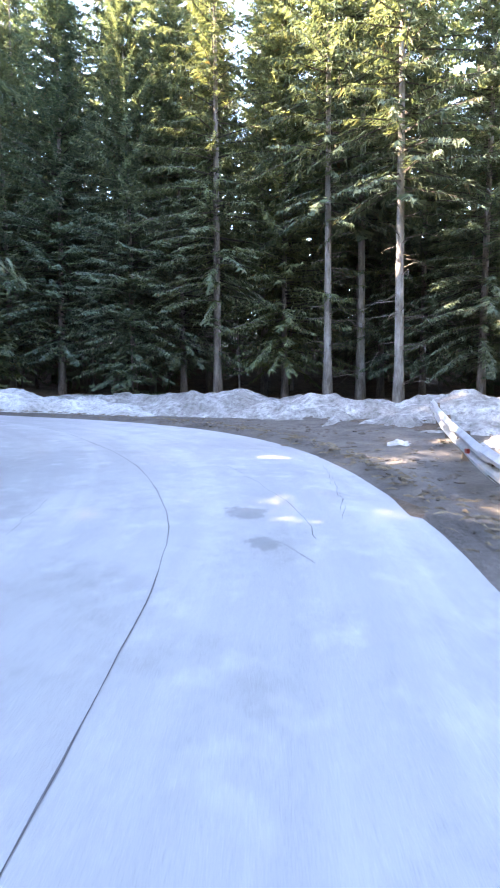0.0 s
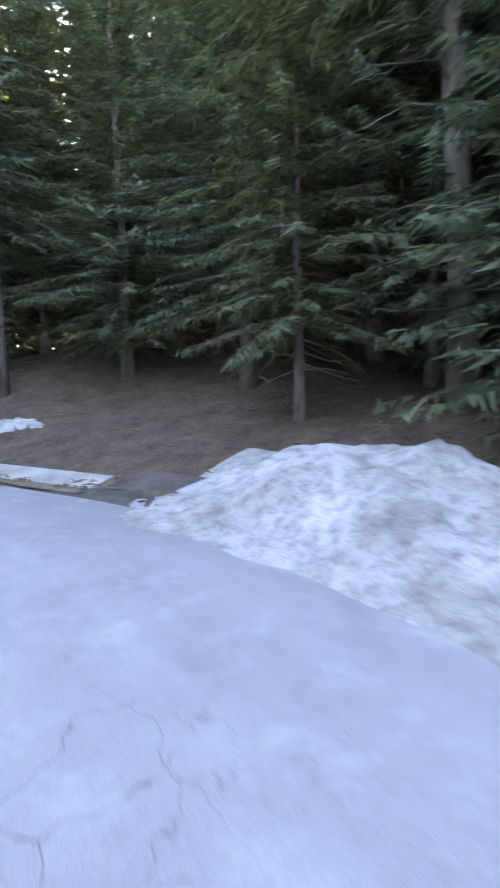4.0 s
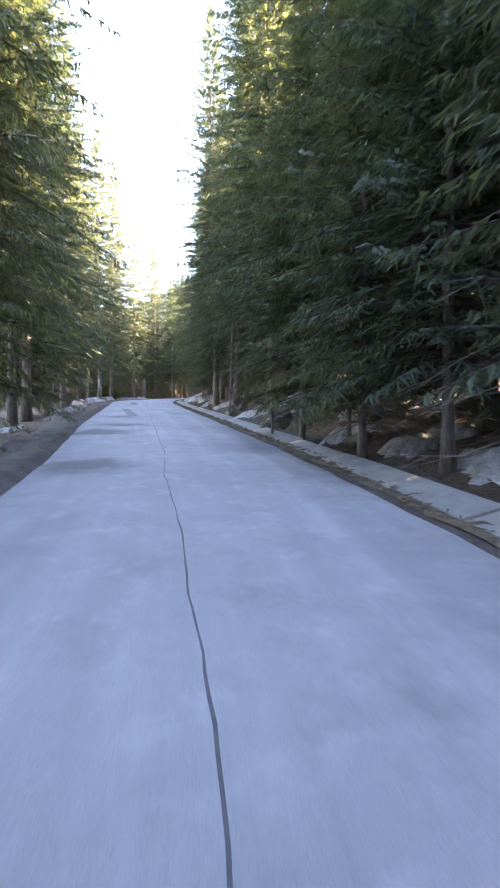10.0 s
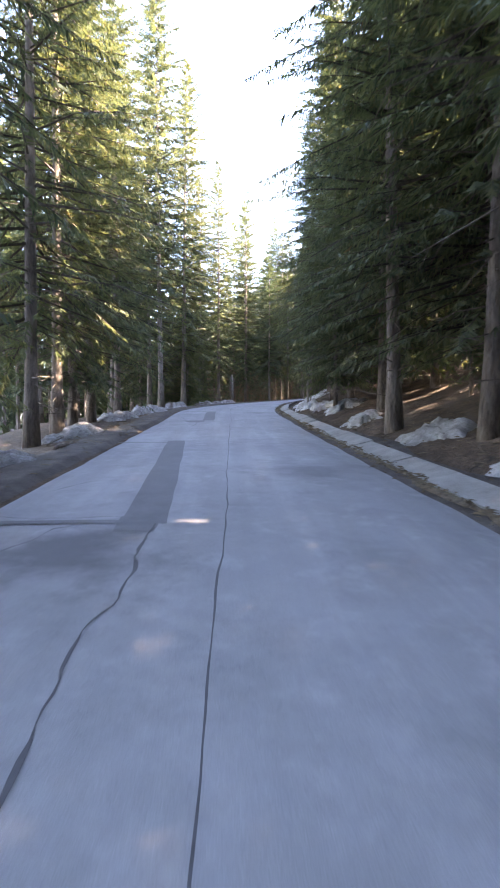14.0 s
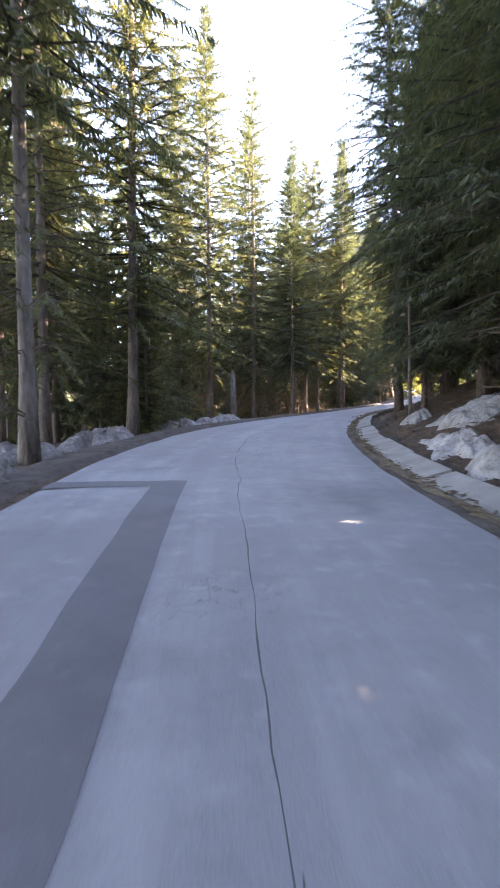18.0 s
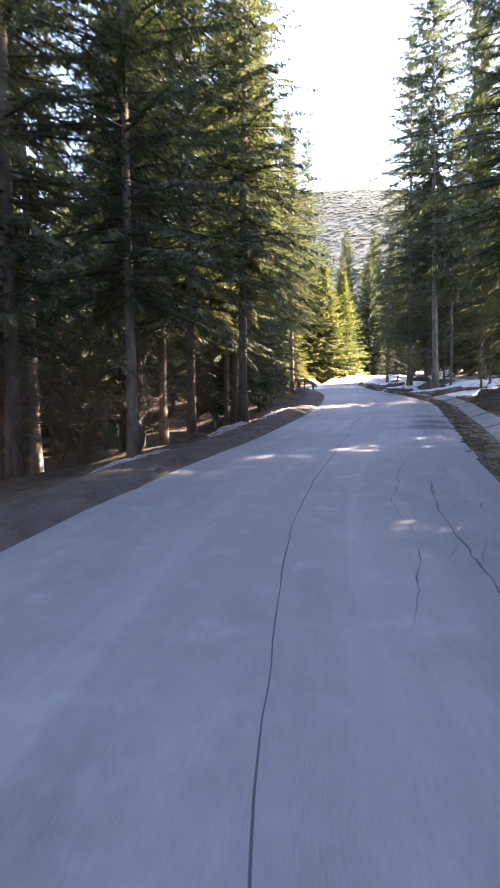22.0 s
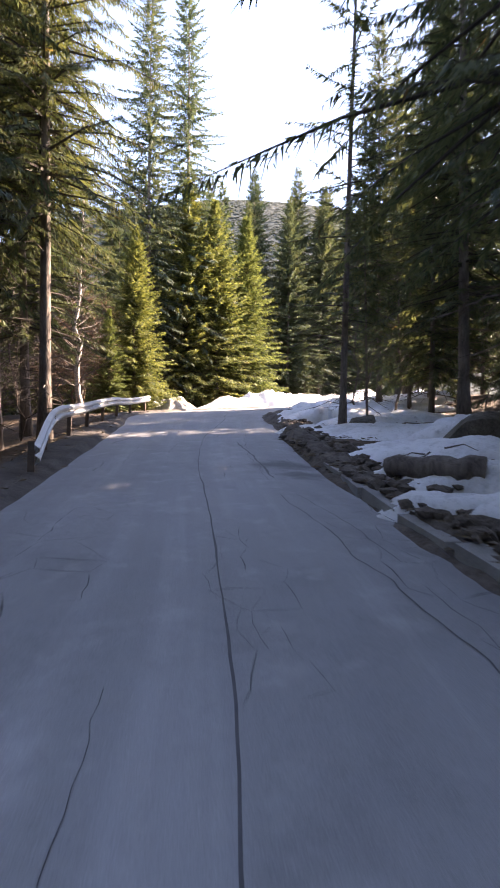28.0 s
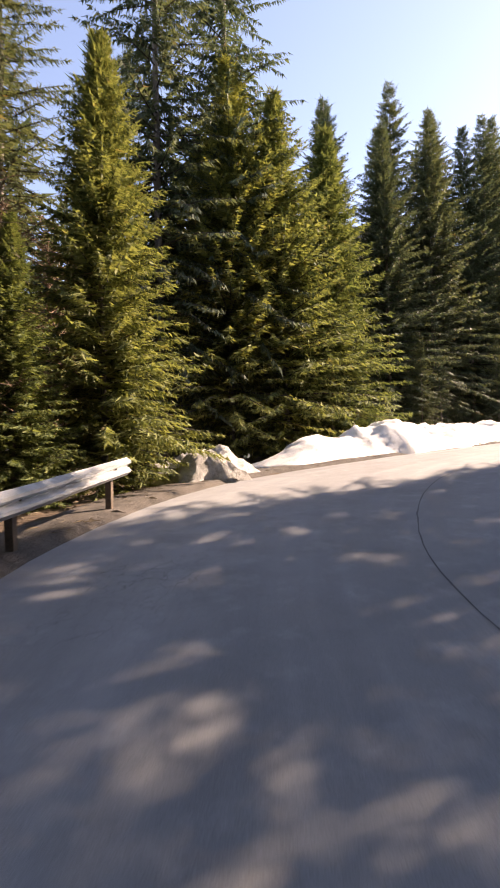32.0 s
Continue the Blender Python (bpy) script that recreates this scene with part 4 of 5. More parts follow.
def dead_boughs(rs, low, top, r0, count, length):
    sh = Shape()
    for _ in range(count):
        z = rs.uniform(low, top)
        az = rs.uniform(0, 6.28)
        L = length * rs.uniform(0.3, 1.1)
        o = Vector((math.cos(az), math.sin(az), 0))
        t = Vector((-o.y, o.x, 0))
        a = o * r0 * 0.7 + Vector((0, 0, z))
        b = a + o * L * 0.55 + Vector((0, 0, L * rs.uniform(-0.25, 0.15))) + t * L * rs.uniform(-0.15, 0.15)
        c = b + o * L * 0.45 + Vector((0, 0, -L * rs.uniform(0.0, 0.35))) + t * L * rs.uniform(-0.25, 0.25)
        sh.tube([a, b, c], [0.018, 0.011, 0.004], 3, False)
        for _ in range(2):
            e = b + (c - b) * rs.uniform(0, 0.8)
            g = e + t * L * rs.uniform(-0.35, 0.35) + o * L * 0.2 + Vector((0, 0, -0.1 * L))
            sh.tube([e, g], [0.007, 0.003], 3, False)
    return sh


def spruce(seed, label, high, base, reach, r0, gap=0.5, per=6, nodes=7, size=0.5, droop=0.5, hang=0.4, dead=30, bark=None, needles=None, bend=0.12, fill=1.0, bulk=1.0, sub=0, taper=0.75):
    rs = np.random.default_rng(seed)
    tree = new("spruce_tree")
    tagged(tree, label, "tree", "spruces of the forest")
    pts, rad = trunk_shape(rs, high, r0, bend)
    Shape().tube(pts, rad, 9).make("trunk", bark or BARK, tree, smooth=True)
    if sub:
        nodes, size, bulk = int(nodes * 1.5), size * 0.92, bulk * 0.86
    V, wood = crown_sprays(rs, high, base, reach, gap, per, nodes, size, droop, hang, fill, bulk, sub, taper)
    mesh_object("crown", V, np.arange(len(V)).reshape(-1, 3).tolist(), needles or NEEDLES, tree)
    if wood.v:
        tagged(wood.make("bough_wood", BOUGH, tree), kind="stuff")
    if dead:
        tagged(dead_boughs(rs, 0.9, max(base + 2, 3), r0, dead, 1.7).make("dead_brushwood", TWIG, tree), kind="stuff")
    return tree


KINDS = {
    "tall": spruce(1, "tall spruce with bare lower trunk and dark green crown", 25, 4.5, 3.9, 0.175, 0.5, 8, 23, 0.55, 0.55, 0.9, 26, bulk=0.7, sub=2),
    "tall_b": spruce(2, "tall slender spruce with a high dark crown", 26, 6.4, 4.1, 0.2, 0.5, 8, 21, 0.55, 0.6, 0.9, 44, bulk=0.9, sub=1),
    "pale": spruce(3, "tall spruce with a pale grey bare trunk", 26, 7.4, 3.8, 0.17, 0.52, 8, 21, 0.55, 0.55, 0.9, 40, bark=BARK_PALE, bulk=0.9, sub=1),
    "edge": spruce(4, "dense spruce with drooping green boughs at the forest edge", 19, 1.3, 3.7, 0.16, 0.42, 9, 22, 0.52, 0.45, 0.8, 16, bulk=0.7, sub=2),
    "edge_b": spruce(5, "dense spruce with hanging boughs at the forest edge", 22, 2.0, 4.0, 0.17, 0.46, 9, 23, 0.54, 0.52, 0.9, 20, bulk=0.7, sub=2),
    "mid": spruce(6, "mid-sized spruce with green boughs above a thin trunk", 13, 1.7, 2.6, 0.1, 0.36, 8, 18, 0.5, 0.45, 0.7, 24, bulk=0.62, sub=2),
    "young": spruce(7, "young spruce clothed in green boughs to the ground", 8.5, 0.4, 2.2, 0.08, 0.28, 8, 18, 0.45, 0.32, 0.4, 0, bulk=0.85, sub=1),
    "pole": spruce(8, "thin young spruce pole with a small crown", 11, 4.4, 1.5, 0.055, 0.36, 7, 14, 0.45, 0.45, 0.7, 40, bulk=0.9),
    # both sunny kinds wear needles coloured as if in full sun
    "sunny": spruce(9, "young sunlit yellow-green spruce clothed to the ground", 13, 0.4, 3.2, 0.11, 0.25, 12, 19, 0.52, 0.26, 0.5, 0, needles=NEEDLES_SUNLIT, bulk=1.05, sub=2, taper=0.84),
    "sunny_b": spruce(10, "sunlit yellow-green spruce with boughs from low down", 15.5, 0.9, 4.5, 0.13, 0.28, 12, 21, 0.54, 0.3, 0.5, 8, bark=BARK_PALE, needles=NEEDLES_SUNLIT, bulk=1.05, sub=2, taper=0.84),
    "gold": spruce(27, "broad half-open spruce with sunlit boughs above thin trunks", 20, 4.2, 4.7, 0.15, 0.46, 8, 26, 0.48, 0.5, 0.9, 34, bark=BARK_PALE, bulk=0.68, sub=2, taper=0.85),
    "thin_top": spruce(11, "tall old spruce with an open ragged crown", 26, 3.4, 4.6, 0.19, 0.56, 7, 26, 0.46, 0.65, 1.0, 30, fill=0.9, bulk=0.65, sub=1),
    "fine": spruce(21, "tall spruce with finely hanging dark boughs over the road", 24, 4.0, 4.3, 0.18, 0.46, 8, 30, 0.42, 0.6, 1.0, 24, bulk=0.6, sub=2),
    "fine_b": spruce(22, "dense spruce with fine drooping green boughs by the road", 21, 1.8, 3.9, 0.19, 0.42, 8, 29, 0.44, 0.52, 1.0, 14, bulk=0.62, sub=2),
    "hanging": spruce(25, "tall old spruce with long hanging dark twigs", 24, 6.2, 4.2, 0.165, 0.44, 9, 34, 0.4, 0.7, 1.0, 40, bulk=0.5, sub=3),
    "sparse": spruce(26, "thin half-bare conifer with sparse foliage in the snow", 19, 2.5, 2.6, 0.12, 0.6, 6, 20, 0.4, 0.35, 0.5, 40, fill=0.55, bulk=0.5, sub=1),
    "ragged": spruce(23, "tall old spruce with ragged hanging boughs", 29, 3.5, 4.2, 0.19, 0.44, 8, 32, 0.44, 0.8, 1.0, 30, fill=0.95, bulk=0.95),
    "bushy": spruce(24, "bushy spruce with broad green boughs from low down", 21, 1.9, 4.3, 0.16, 0.38, 10, 26, 0.54, 0.42, 0.9, 6, bulk=0.85, sub=1),
    "deep": spruce(16, "tall dark spruce behind the forest edge", 24, 4.0, 3.6, 0.2, 0.6, 8, 10, 0.8, 0.55, 0.8, 8, bulk=2.4),
    "deep_b": spruce(17, "dense dark spruce behind the forest edge", 20, 1.2, 3.7, 0.18, 0.56, 8, 10, 0.8, 0.5, 0.8, 10, bulk=2.4),
    "deep_c": spruce(18, "slender dark spruce behind the forest edge", 26, 7, 3.2, 0.18, 0.62, 8, 10, 0.8, 0.55, 0.8, 12, bark=BARK_PALE, bulk=2.4),
    "low": spruce(15, "small shade-grown spruce with flat thin boughs", 5.5, 0.4, 1.9, 0.05, 0.3, 6, 15, 0.45, 0.22, 0.4, 0, bulk=0.85),
}
PLANTED = []
USED = set()


def plant(kind, x, y, scale=1.0, turn=None, lean=0.0, label=""):
    z = floor_z(x, y)
    turn = random.uniform(0, 360) if turn is None else turn
    m = pose(x, y, z - 0.05, lean, lean * 0.4, turn) @ Matrix.Diagonal((scale, scale, scale * 1.0, 1))
    src = KINDS[kind]
    if kind not in USED:
        USED.add(kind)
        src.matrix_basis = m
        ob = src
    else:
        ob = copy_thing(src, Matrix.Identity(4))
        ob.matrix_basis = m
    if label:
        ob["label"] = label
    PLANTED.append((x, y))
    return ob


# trees set one by one: those that stand out, and some added for their shade
for kind, x, y, sc in (
    # outside of the hairpin
    ("pale", 2.83, 17.6, 1.05), ("tall", -4.5, 20.4, 1.05), ("pale", 0.3, 19.7, 1.0), ("tall_b", 2.2, 25.3, 1.0), ("bushy", -6.4, 22.0, 1.0), ("bushy", -8.6, 21.2, 0.95), ("bushy", -12.2, 21.3, 1.0), ("bushy", -16.5, 19.8, 0.9),
    ("bushy", -1.6, 22.0, 1.0), ("edge_b", 6.4, 19.5, 0.95), ("mid", 9.8, 16.8, 1.0), ("edge", -20.6, 16.6, 0.95), ("mid", -23.0, 12.8, 1.0), ("tall", -10.2, 23.6, 1.0), ("bushy", 4.8, 22.6, 0.9),
    ("tall", -21.9, -28.5, 1.0), ("edge_b", -20.6, -33.2, 1.0), ("tall", -21.0, -38.5, 1.0), ("edge", -20.2, -44.6, 1.0), ("thin_top", -20.9, -53.4, 1.0), ("edge_b", -20.2, -59.6, 1.0), ("tall", -20.6, -66.2, 1.0), ("fine_b", -18.9, -8.6, 0.9),
    # this row stands inside the hairpin, unseen, to keep the sun off the road
    ("edge", -14.8, 2.0, 0.9), ("edge_b", -11.6, 4.4, 0.9), ("tall", -9.2, -0.4, 1.0), ("edge", -15.4, -4.2, 1.0), ("edge_b", -7.8, -5.6, 1.0), ("edge", -12.2, -9.4, 1.0), ("edge_b", -16.2, -11.4, 1.0), ("edge", -6.2, -12.0, 1.0),
    ("tall_b", -21.95, 15.5, 1.15), ("low", -14.6, 18.6, 1.2), ("edge", -14.4, 20.8, 0.9), ("mid", -17.6, 17.6, 0.9), ("low", -8.4, 20.4, 1.1), ("edge", 8.4, 21.5, 0.9), ("low", -19.2, 15.6, 1.2),
    # the first four and the last stand inside the hairpin, unseen, added for shade
    ("edge", -9.2, 5.4, 0.9), ("edge_b", -6.8, 1.8, 0.9), ("edge", -7.6, -2.2, 1.0), ("edge", -13.2, -1.6, 1.0), ("edge_b", -26.4, 12.0, 1.0), ("edge", -28.4, 8.6, 1.0), ("edge_b", -30.6, 11.4, 1.0), ("tall", -27.8, 5.2, 1.0), ("edge", -32.0, 7.4, 1.0), ("edge_b", -34.6, 13.2, 1.0), ("edge", -5.4, -8.2, 0.95),
    ("deep_b", -24.0, 17.5, 1.0), ("deep", -27.0, 15.5, 1.0), ("deep_b", -29.0, 19.0, 1.0), ("deep_b", -22.0, 20.0, 1.0), ("deep_b", -31.0, 16.5, 1.0), ("deep", -25.5, 21.5, 1.0),
    ("tall", -6.0, 26.0, 1.0), ("tall", -9.5, 27.0, 1.05), ("tall", -13.0, 25.5, 1.0), ("tall", -16.0, 24.0, 1.0), ("tall", -3.0, 27.5, 1.05), ("tall", 0.5, 26.0, 1.0), ("edge_b", 3.5, 27.0, 1.1), ("edge_b", -19.0, 22.5, 1.1),
    ("bushy", -23.5, 15.6, 0.95), ("bushy", -28.5, 16.5, 1.0), ("bushy", -34.0, -2.0, 1.0), ("deep_b", -36.0, 2.0, 1.0), ("bushy", -33.5, 4.5, 0.95), ("low", -34.6, 0.6, 1.4), ("low", -35.6, -3.4, 1.4), ("low", -34.2, 2.8, 1.3), ("low", -37.0, -7.2, 1.4), ("deep_b", -37.5, -5.5, 1.0), ("deep_b", -35.5, -9.0, 1.0),
    # right bank of the upper leg
    ("pale", -29.4, -0.4, 1.35), ("pale", -30.6, -1.9, 1.0), ("pale", -29.7, -3.85, 0.95), ("pale", -31.9, 1.3, 1.0), ("tall_b", -33.4, -1.0, 1.0), ("pale", -32.6, -4.8, 1.0), ("tall_b", -31.2, -5.8, 1.0), ("fine_b", -31.2, -9.0, 1.0), ("fine", -30.4, -13.6, 1.0), ("edge", -31.6, -17.2, 1.0),
    ("pole", -30.1, -17.6, 1.0), ("mid", -30.9, -21.8, 1.1), ("pole", -30.5, -22.9, 1.0), ("mid", -30.7, -25.0, 1.1), ("mid", -30.3, -27.4, 1.0), ("edge", -32.6, -26.4, 1.1), ("edge_b", -32.4, -20.2, 1.1), ("pole", -30.8, -29.2, 1.1), ("mid", -30.4, -31.6, 1.0), ("edge_b", -32.4, -31.0, 1.1), ("pole", -29.9, -33.1, 0.9), ("pole", -30.75, -35.9, 1.1), ("tall", -32.6, -35.4, 1.0),
    ("pale", -31.7, -39.3, 1.0), ("tall", -32.1, -41.2, 1.05), ("fine_b", -33.4, -43.6, 1.05), ("pole", -30.9, -45.9, 1.2), ("tall", -31.9, -49.0, 1.0), ("fine", -31.3, -53.2, 1.05), ("edge_b", -33.0, -51.0, 1.0), ("edge_b", -32.6, -58.4, 1.0),
    ("mid", -31.6, -62.5, 1.0), ("edge", -33.2, -66.0, 1.0), ("fine", -32.9, -69.2, 1.05), ("pole", -31.7, -70.4, 0.9), ("edge_b", -33.6, -73.4, 1.1), ("pole", -32.9, -78.5, 1.2), ("hanging", -34.5, -84.2, 1.1), ("bushy", -35.8, -83.8, 0.85), ("mid", -34.2, -80.5, 1.1), ("tall", -36.4, -83.5, 1.0), ("thin_top", -38.2, -86.6, 1.0), ("tall", -41.5, -89.8, 1.0),
    ("tall", -46.5, -99.8, 1.2), ("fine_b", -44.4, -94.2, 1.05), ("fine_b", -48.6, -99.4, 1.15), ("pole", -50.7, -105.8, 1.0), ("pole", -51.7, -106.2, 1.0), ("edge_b", -55.2, -110.2, 1.1), ("fine", -48.2, -97.4, 1.0), ("pale", -45.2, -95.0, 1.0), ("deep_b", -50.5, -98.5, 1.0), ("edge_b", -48.5, -92.0, 1.0), ("bushy", -50.2, -96.4, 1.0), 
    # left side of the upper leg
    ("fine_b", -18.8, -13.2, 1.0), ("thin_top", -20.0, -18.4, 1.0), ("edge", -19.4, -23.2, 1.0), ("edge_b", -20.0, -29.5, 1.0), ("tall", -20.6, -36.0, 1.0), ("thin_top", -20.8, -42.2, 1.05), ("edge", -19.6, -47.0, 1.0),
    ("pale", -20.6, -48.9, 1.0), ("thin_top", -20.6, -56.5, 1.0), ("tall", -20.2, -62.4, 1.0), ("pale", -22.04, -72.9, 1.15), ("tall", -19.4, -70.4, 1.0), ("fine", -22.75, -81.8, 1.2), ("thin_top", -20.4, -78.6, 1.0), ("edge_b", -18.6, -85.2, 1.0),
    ("fine", -25.5, -93.6, 1.15), ("young", -22.9, -84.4, 1.15), ("gold", -31.3, -96.9, 0.95), ("thin_top", -28.6, -98.4, 1.0), ("pale", -23.4, -96.4, 1.0),
    ("gold", -33.5, -104.9, 1.12), ("gold", -34.1, -102.6, 1.05), ("gold", -36.7, -106.6, 0.85), ("tall_b", -35.8, -101.9, 0.8), ("tall_b", -33.0, -108.0, 1.0), ("pale", -37.4, -107.4, 1.0), ("edge_b", -38.2, -110.8, 0.75), ("mid", -40.4, -112.0, 0.9), ("mid", -42.6, -115.4, 0.9),
    ("tall", -43.4, -118.6, 1.0), ("tall_b", -44.6, -121.6, 1.05), ("thin_top", -42.4, -123.4, 1.0), ("hanging", -48.6, -124.9, 1.0), ("hanging", -47.6, -127.8, 1.0), ("fine", -48.7, -130.2, 0.95), ("hanging", -46.4, -125.6, 1.05), ("young", -22.2, -86.5, 1.0), ("mid", -20.8, -84.6, 0.8), ("young", -24.0, -89.6, 0.8), ("tall", -45.0, -126.6, 0.95), 
    # the clearing and the last bend
    ("fine", -52.3, -113.8, 0.95), ("pale", -51.3, -110.0, 1.1), ("pole", -51.3, -108.7, 1.3), ("fine", -59.6, -120.5, 0.95), ("sparse", -57.0, -122.9, 0.95), ("pole", -58.4, -123.3, 0.9), ("mid", -61.6, -123.4, 1.05), ("mid", -64.6, -127.2, 1.0), ("edge_b", -66.5, -127.6, 0.9), ("edge", -58.6, -113.4, 0.9), ("edge", -61.2, -116.4, 0.9),
    # thin_top, tall, tall_b and pole here are added to shade the last bend
    ("mid", -57.2, -116.0, 0.9), ("edge_b", -64.2, -120.6, 0.85), ("thin_top", -68.5, -127.2, 0.8), ("pole", -67.0, -129.4, 1.1), ("pole", -70.4, -126.0, 1.1), ("tall", -66.0, -130.6, 0.8), ("tall_b", -69.5, -132.6, 0.8), ("tall_b", -72.2, -134.6, 0.8), ("pole", -73.0, -134.2, 1.2), ("pole", -78.0, -135.0, 1.2),
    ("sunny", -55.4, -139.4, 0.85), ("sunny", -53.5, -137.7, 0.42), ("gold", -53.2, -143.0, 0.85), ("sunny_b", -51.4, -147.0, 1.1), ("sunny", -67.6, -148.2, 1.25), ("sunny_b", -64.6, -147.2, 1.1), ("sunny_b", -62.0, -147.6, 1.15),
    ("edge", -62.4, -152.6, 0.95), ("ragged", -59.0, -147.8, 1.2), ("ragged", -62.8, -148.9, 1.2), ("edge", -56.6, -149.2, 0.85), ("mid", -56.2, -145.2, 1.0),
    ("bushy", -74.8, -152.4, 1.0), ("bushy", -79.6, -153.4, 1.12), ("bushy", -84.2, -154.2, 1.15), ("bushy", -88.4, -155.2, 1.2), ("bushy", -70.6, -152.8, 0.95), ("edge", -72.6, -154.8, 1.25), ("edge_b", -77.2, -154.0, 1.15), ("edge", -82.0, -155.6, 1.3), ("edge_b", -86.4, -154.6, 1.15), ("edge", -90.4, -157.0, 1.3), ("edge", -80.0, -158.8, 1.35), ("edge_b", -75.2, -159.4, 1.2), ("edge", -94.5, -153.6, 1.25), ("deep_b", -68.0, -156.0, 1.15), ("deep_b", -71.0, -159.0, 1.2), ("deep_b", -84.5, -159.5, 1.3), ("deep_b", -89.0, -161.0, 1.3), ("tall", -78.4, -156.4, 0.95),
):
    taller = 1.13 if x < -28 and -62 < y < -3 and kind not in ("mid", "pole", "low") else 1.0
    plant(kind, x, y, sc * taller * random.uniform(0.96, 1.04), lean=random.uniform(-1.2, 1.2))


def clear(x, y, r, l, edge):
    """Places that stay open: the ploughed bend, the snowy clearing and the way of the light over the last bend."""
    if l > 0 and r < station(-20.5, 3) and edge < 7.5:
        return True
    if 3.5 < x < 9 and 8 < y < 17:
        return True
    if l > 0 and station(-45, -107) < r < station(-60, -136) and edge < 9:
        return True
    along, across = -(x + 60), y + 140
    if -4 < along < 55 and -10 < across < 6:
        return True
    return False


def stand(x, y):
    """The low stand uphill of the clearing, its trees scaled down to let the sun in."""
    along, across = -(x + 60), y + 140
    return along > 3 and -22 < across < 16


# the forest behind, thinned to a natural spacing
cand = rng.uniform((-105, -182), (32, 62), (16000, 2))
runs, lats, levels = survey(cand[:, 0], cand[:, 1])
order = np.argsort(np.where((cand[:, 1] > 15) | (abs(lats) < 15) | (cand[:, 1] < -140), 0, np.where((lats > 0) & (cand[:, 1] > -100) & (lats < 32), 1, 2)), kind="stable")
cand, runs, lats, levels = cand[order], runs[order], lats[order], levels[order]
FAR = []
for (x, y), r, l, lv in zip(cand, runs, lats, levels):
    j = min(int(np.searchsorted(RUN, r)), len(RUN) - 1)
    edge = l - ROAD[j, 4] if l > 0 else ROAD[j, 3] - l
    if edge < 3.2 or edge > (42 if l < 0 else 40 if y > 14 and x > -6 else 26 if y > 14 and x > -22 else 42 if y > -8 else 11 if -106 < y < -92 else 24) or (-57 < x < -46 and -146 < y < -128) or r < 30 or clear(x, y, r, l, edge):
        continue
    near = edge < (22 if y < -137 and x > -96 else 12)
    gap = (4.4 if l < 0 and -118 < y < -70 else 3.5 if l < 0 and -112 < y < -2 else 2.1) if edge < 9 else 3.3 if l < 0 and y < -2 else 2.7 if edge < 20 else 2.9
    spots = PLANTED if near else PLANTED + FAR
    if any((x - a[0]) ** 2 + (y - a[1]) ** 2 < gap * gap for a in spots):
        continue
    if not near:
        if len(FAR) < 1600:
            FAR.append((float(x), float(y), float(lv), 0.4 if stand(x, y) else 1.0, edge))
        continue
    if len(PLANTED) >= 400:
        continue
    if l < 0 and -112 < y < -2:
        kind = str(rng.choice(["tall_b", "pale", "pole", "tall", "low"], p=[0.25, 0.25, 0.25, 0.1, 0.15]))
    elif edge < 7 or y < -137:
        kind = str(rng.choice(["mid", "pole", "edge", "low", "young", "tall"], p=[0.3, 0.2, 0.2, 0.12, 0.05, 0.13]))
    else:
        kind = str(rng.choice(["deep", "deep_b", "deep_c", "pole", "mid"], p=[0.28, 0.3, 0.2, 0.08, 0.14]))
    plant(kind, float(x), float(y), float(rng.uniform(0.82, 1.15)) * (0.5 if stand(x, y) and edge > 5 else 1.0), lean=float(rng.uniform(-1.5, 1.5)))

# deeper forest, too many to tell apart: all crowns and all trunks
crowns, stems = [], Shape()
rs = np.random.default_rng(21)
models = [crown_sprays(np.random.default_rng(40 + k), h, b, 3.6, 1.4, 5, 4, 2.0, 0.5, 0.45, 1.0, 9.0)[0] for k, (h, b) in enumerate(((24, 3), (22, 1.5), (26, 6), (20, 1.0)))]
near_models = [crown_sprays(np.random.default_rng(60 + k), h, b, 3.6, 1.2, 5, 6, 1.4, 0.5, 0.45, 1.0, 5.0)[0] for k, (h, b) in enumerate(((24, 3.5), (22, 1.5), (26, 6)))]
thicket = crown_sprays(np.random.default_rng(70), 12, 0.2, 3.6, 0.8, 5, 4, 1.6, 0.4, 0.4, 1.0, 6.0)[0]
for x, y, z, size, edge in FAR:
    V = near_models[int(rs.integers(0, 3))] if edge < 20 else thicket if edge > 24 and rs.uniform() < (0.75 if y > 15 else 0.5) else models[int(rs.integers(0, 4))]
    V = V * rs.uniform(0.8, 1.15) * size
    a = rs.uniform(0, 6.28)
    c, s = math.cos(a), math.sin(a)
    crowns.append(np.stack([V[:, 0] * c - V[:, 1] * s + x, V[:, 0] * s + V[:, 1] * c + y, V[:, 2] + z], 1))
    r = rs.uniform(0.12, 0.24) * size
    stems.tube([(x, y, z - 0.3), (x + rs.normal(0, 0.1), y + rs.normal(0, 0.1), z + 9 * size), (x, y, z + 19 * size)], [r, r * 0.7, r * 0.2], 5, False)
V = np.concatenate(crowns)
tagged(mesh_object("forest_crowns", V, np.arange(len(V)).reshape(-1, 3).tolist(), NEEDLES), "dense dark spruce crowns deeper in the forest", "forest", kind="stuff")
tagged(stems.make("forest_trunks", BARK), "many grey-brown spruce trunks deeper in the forest", "forest", kind="stuff")


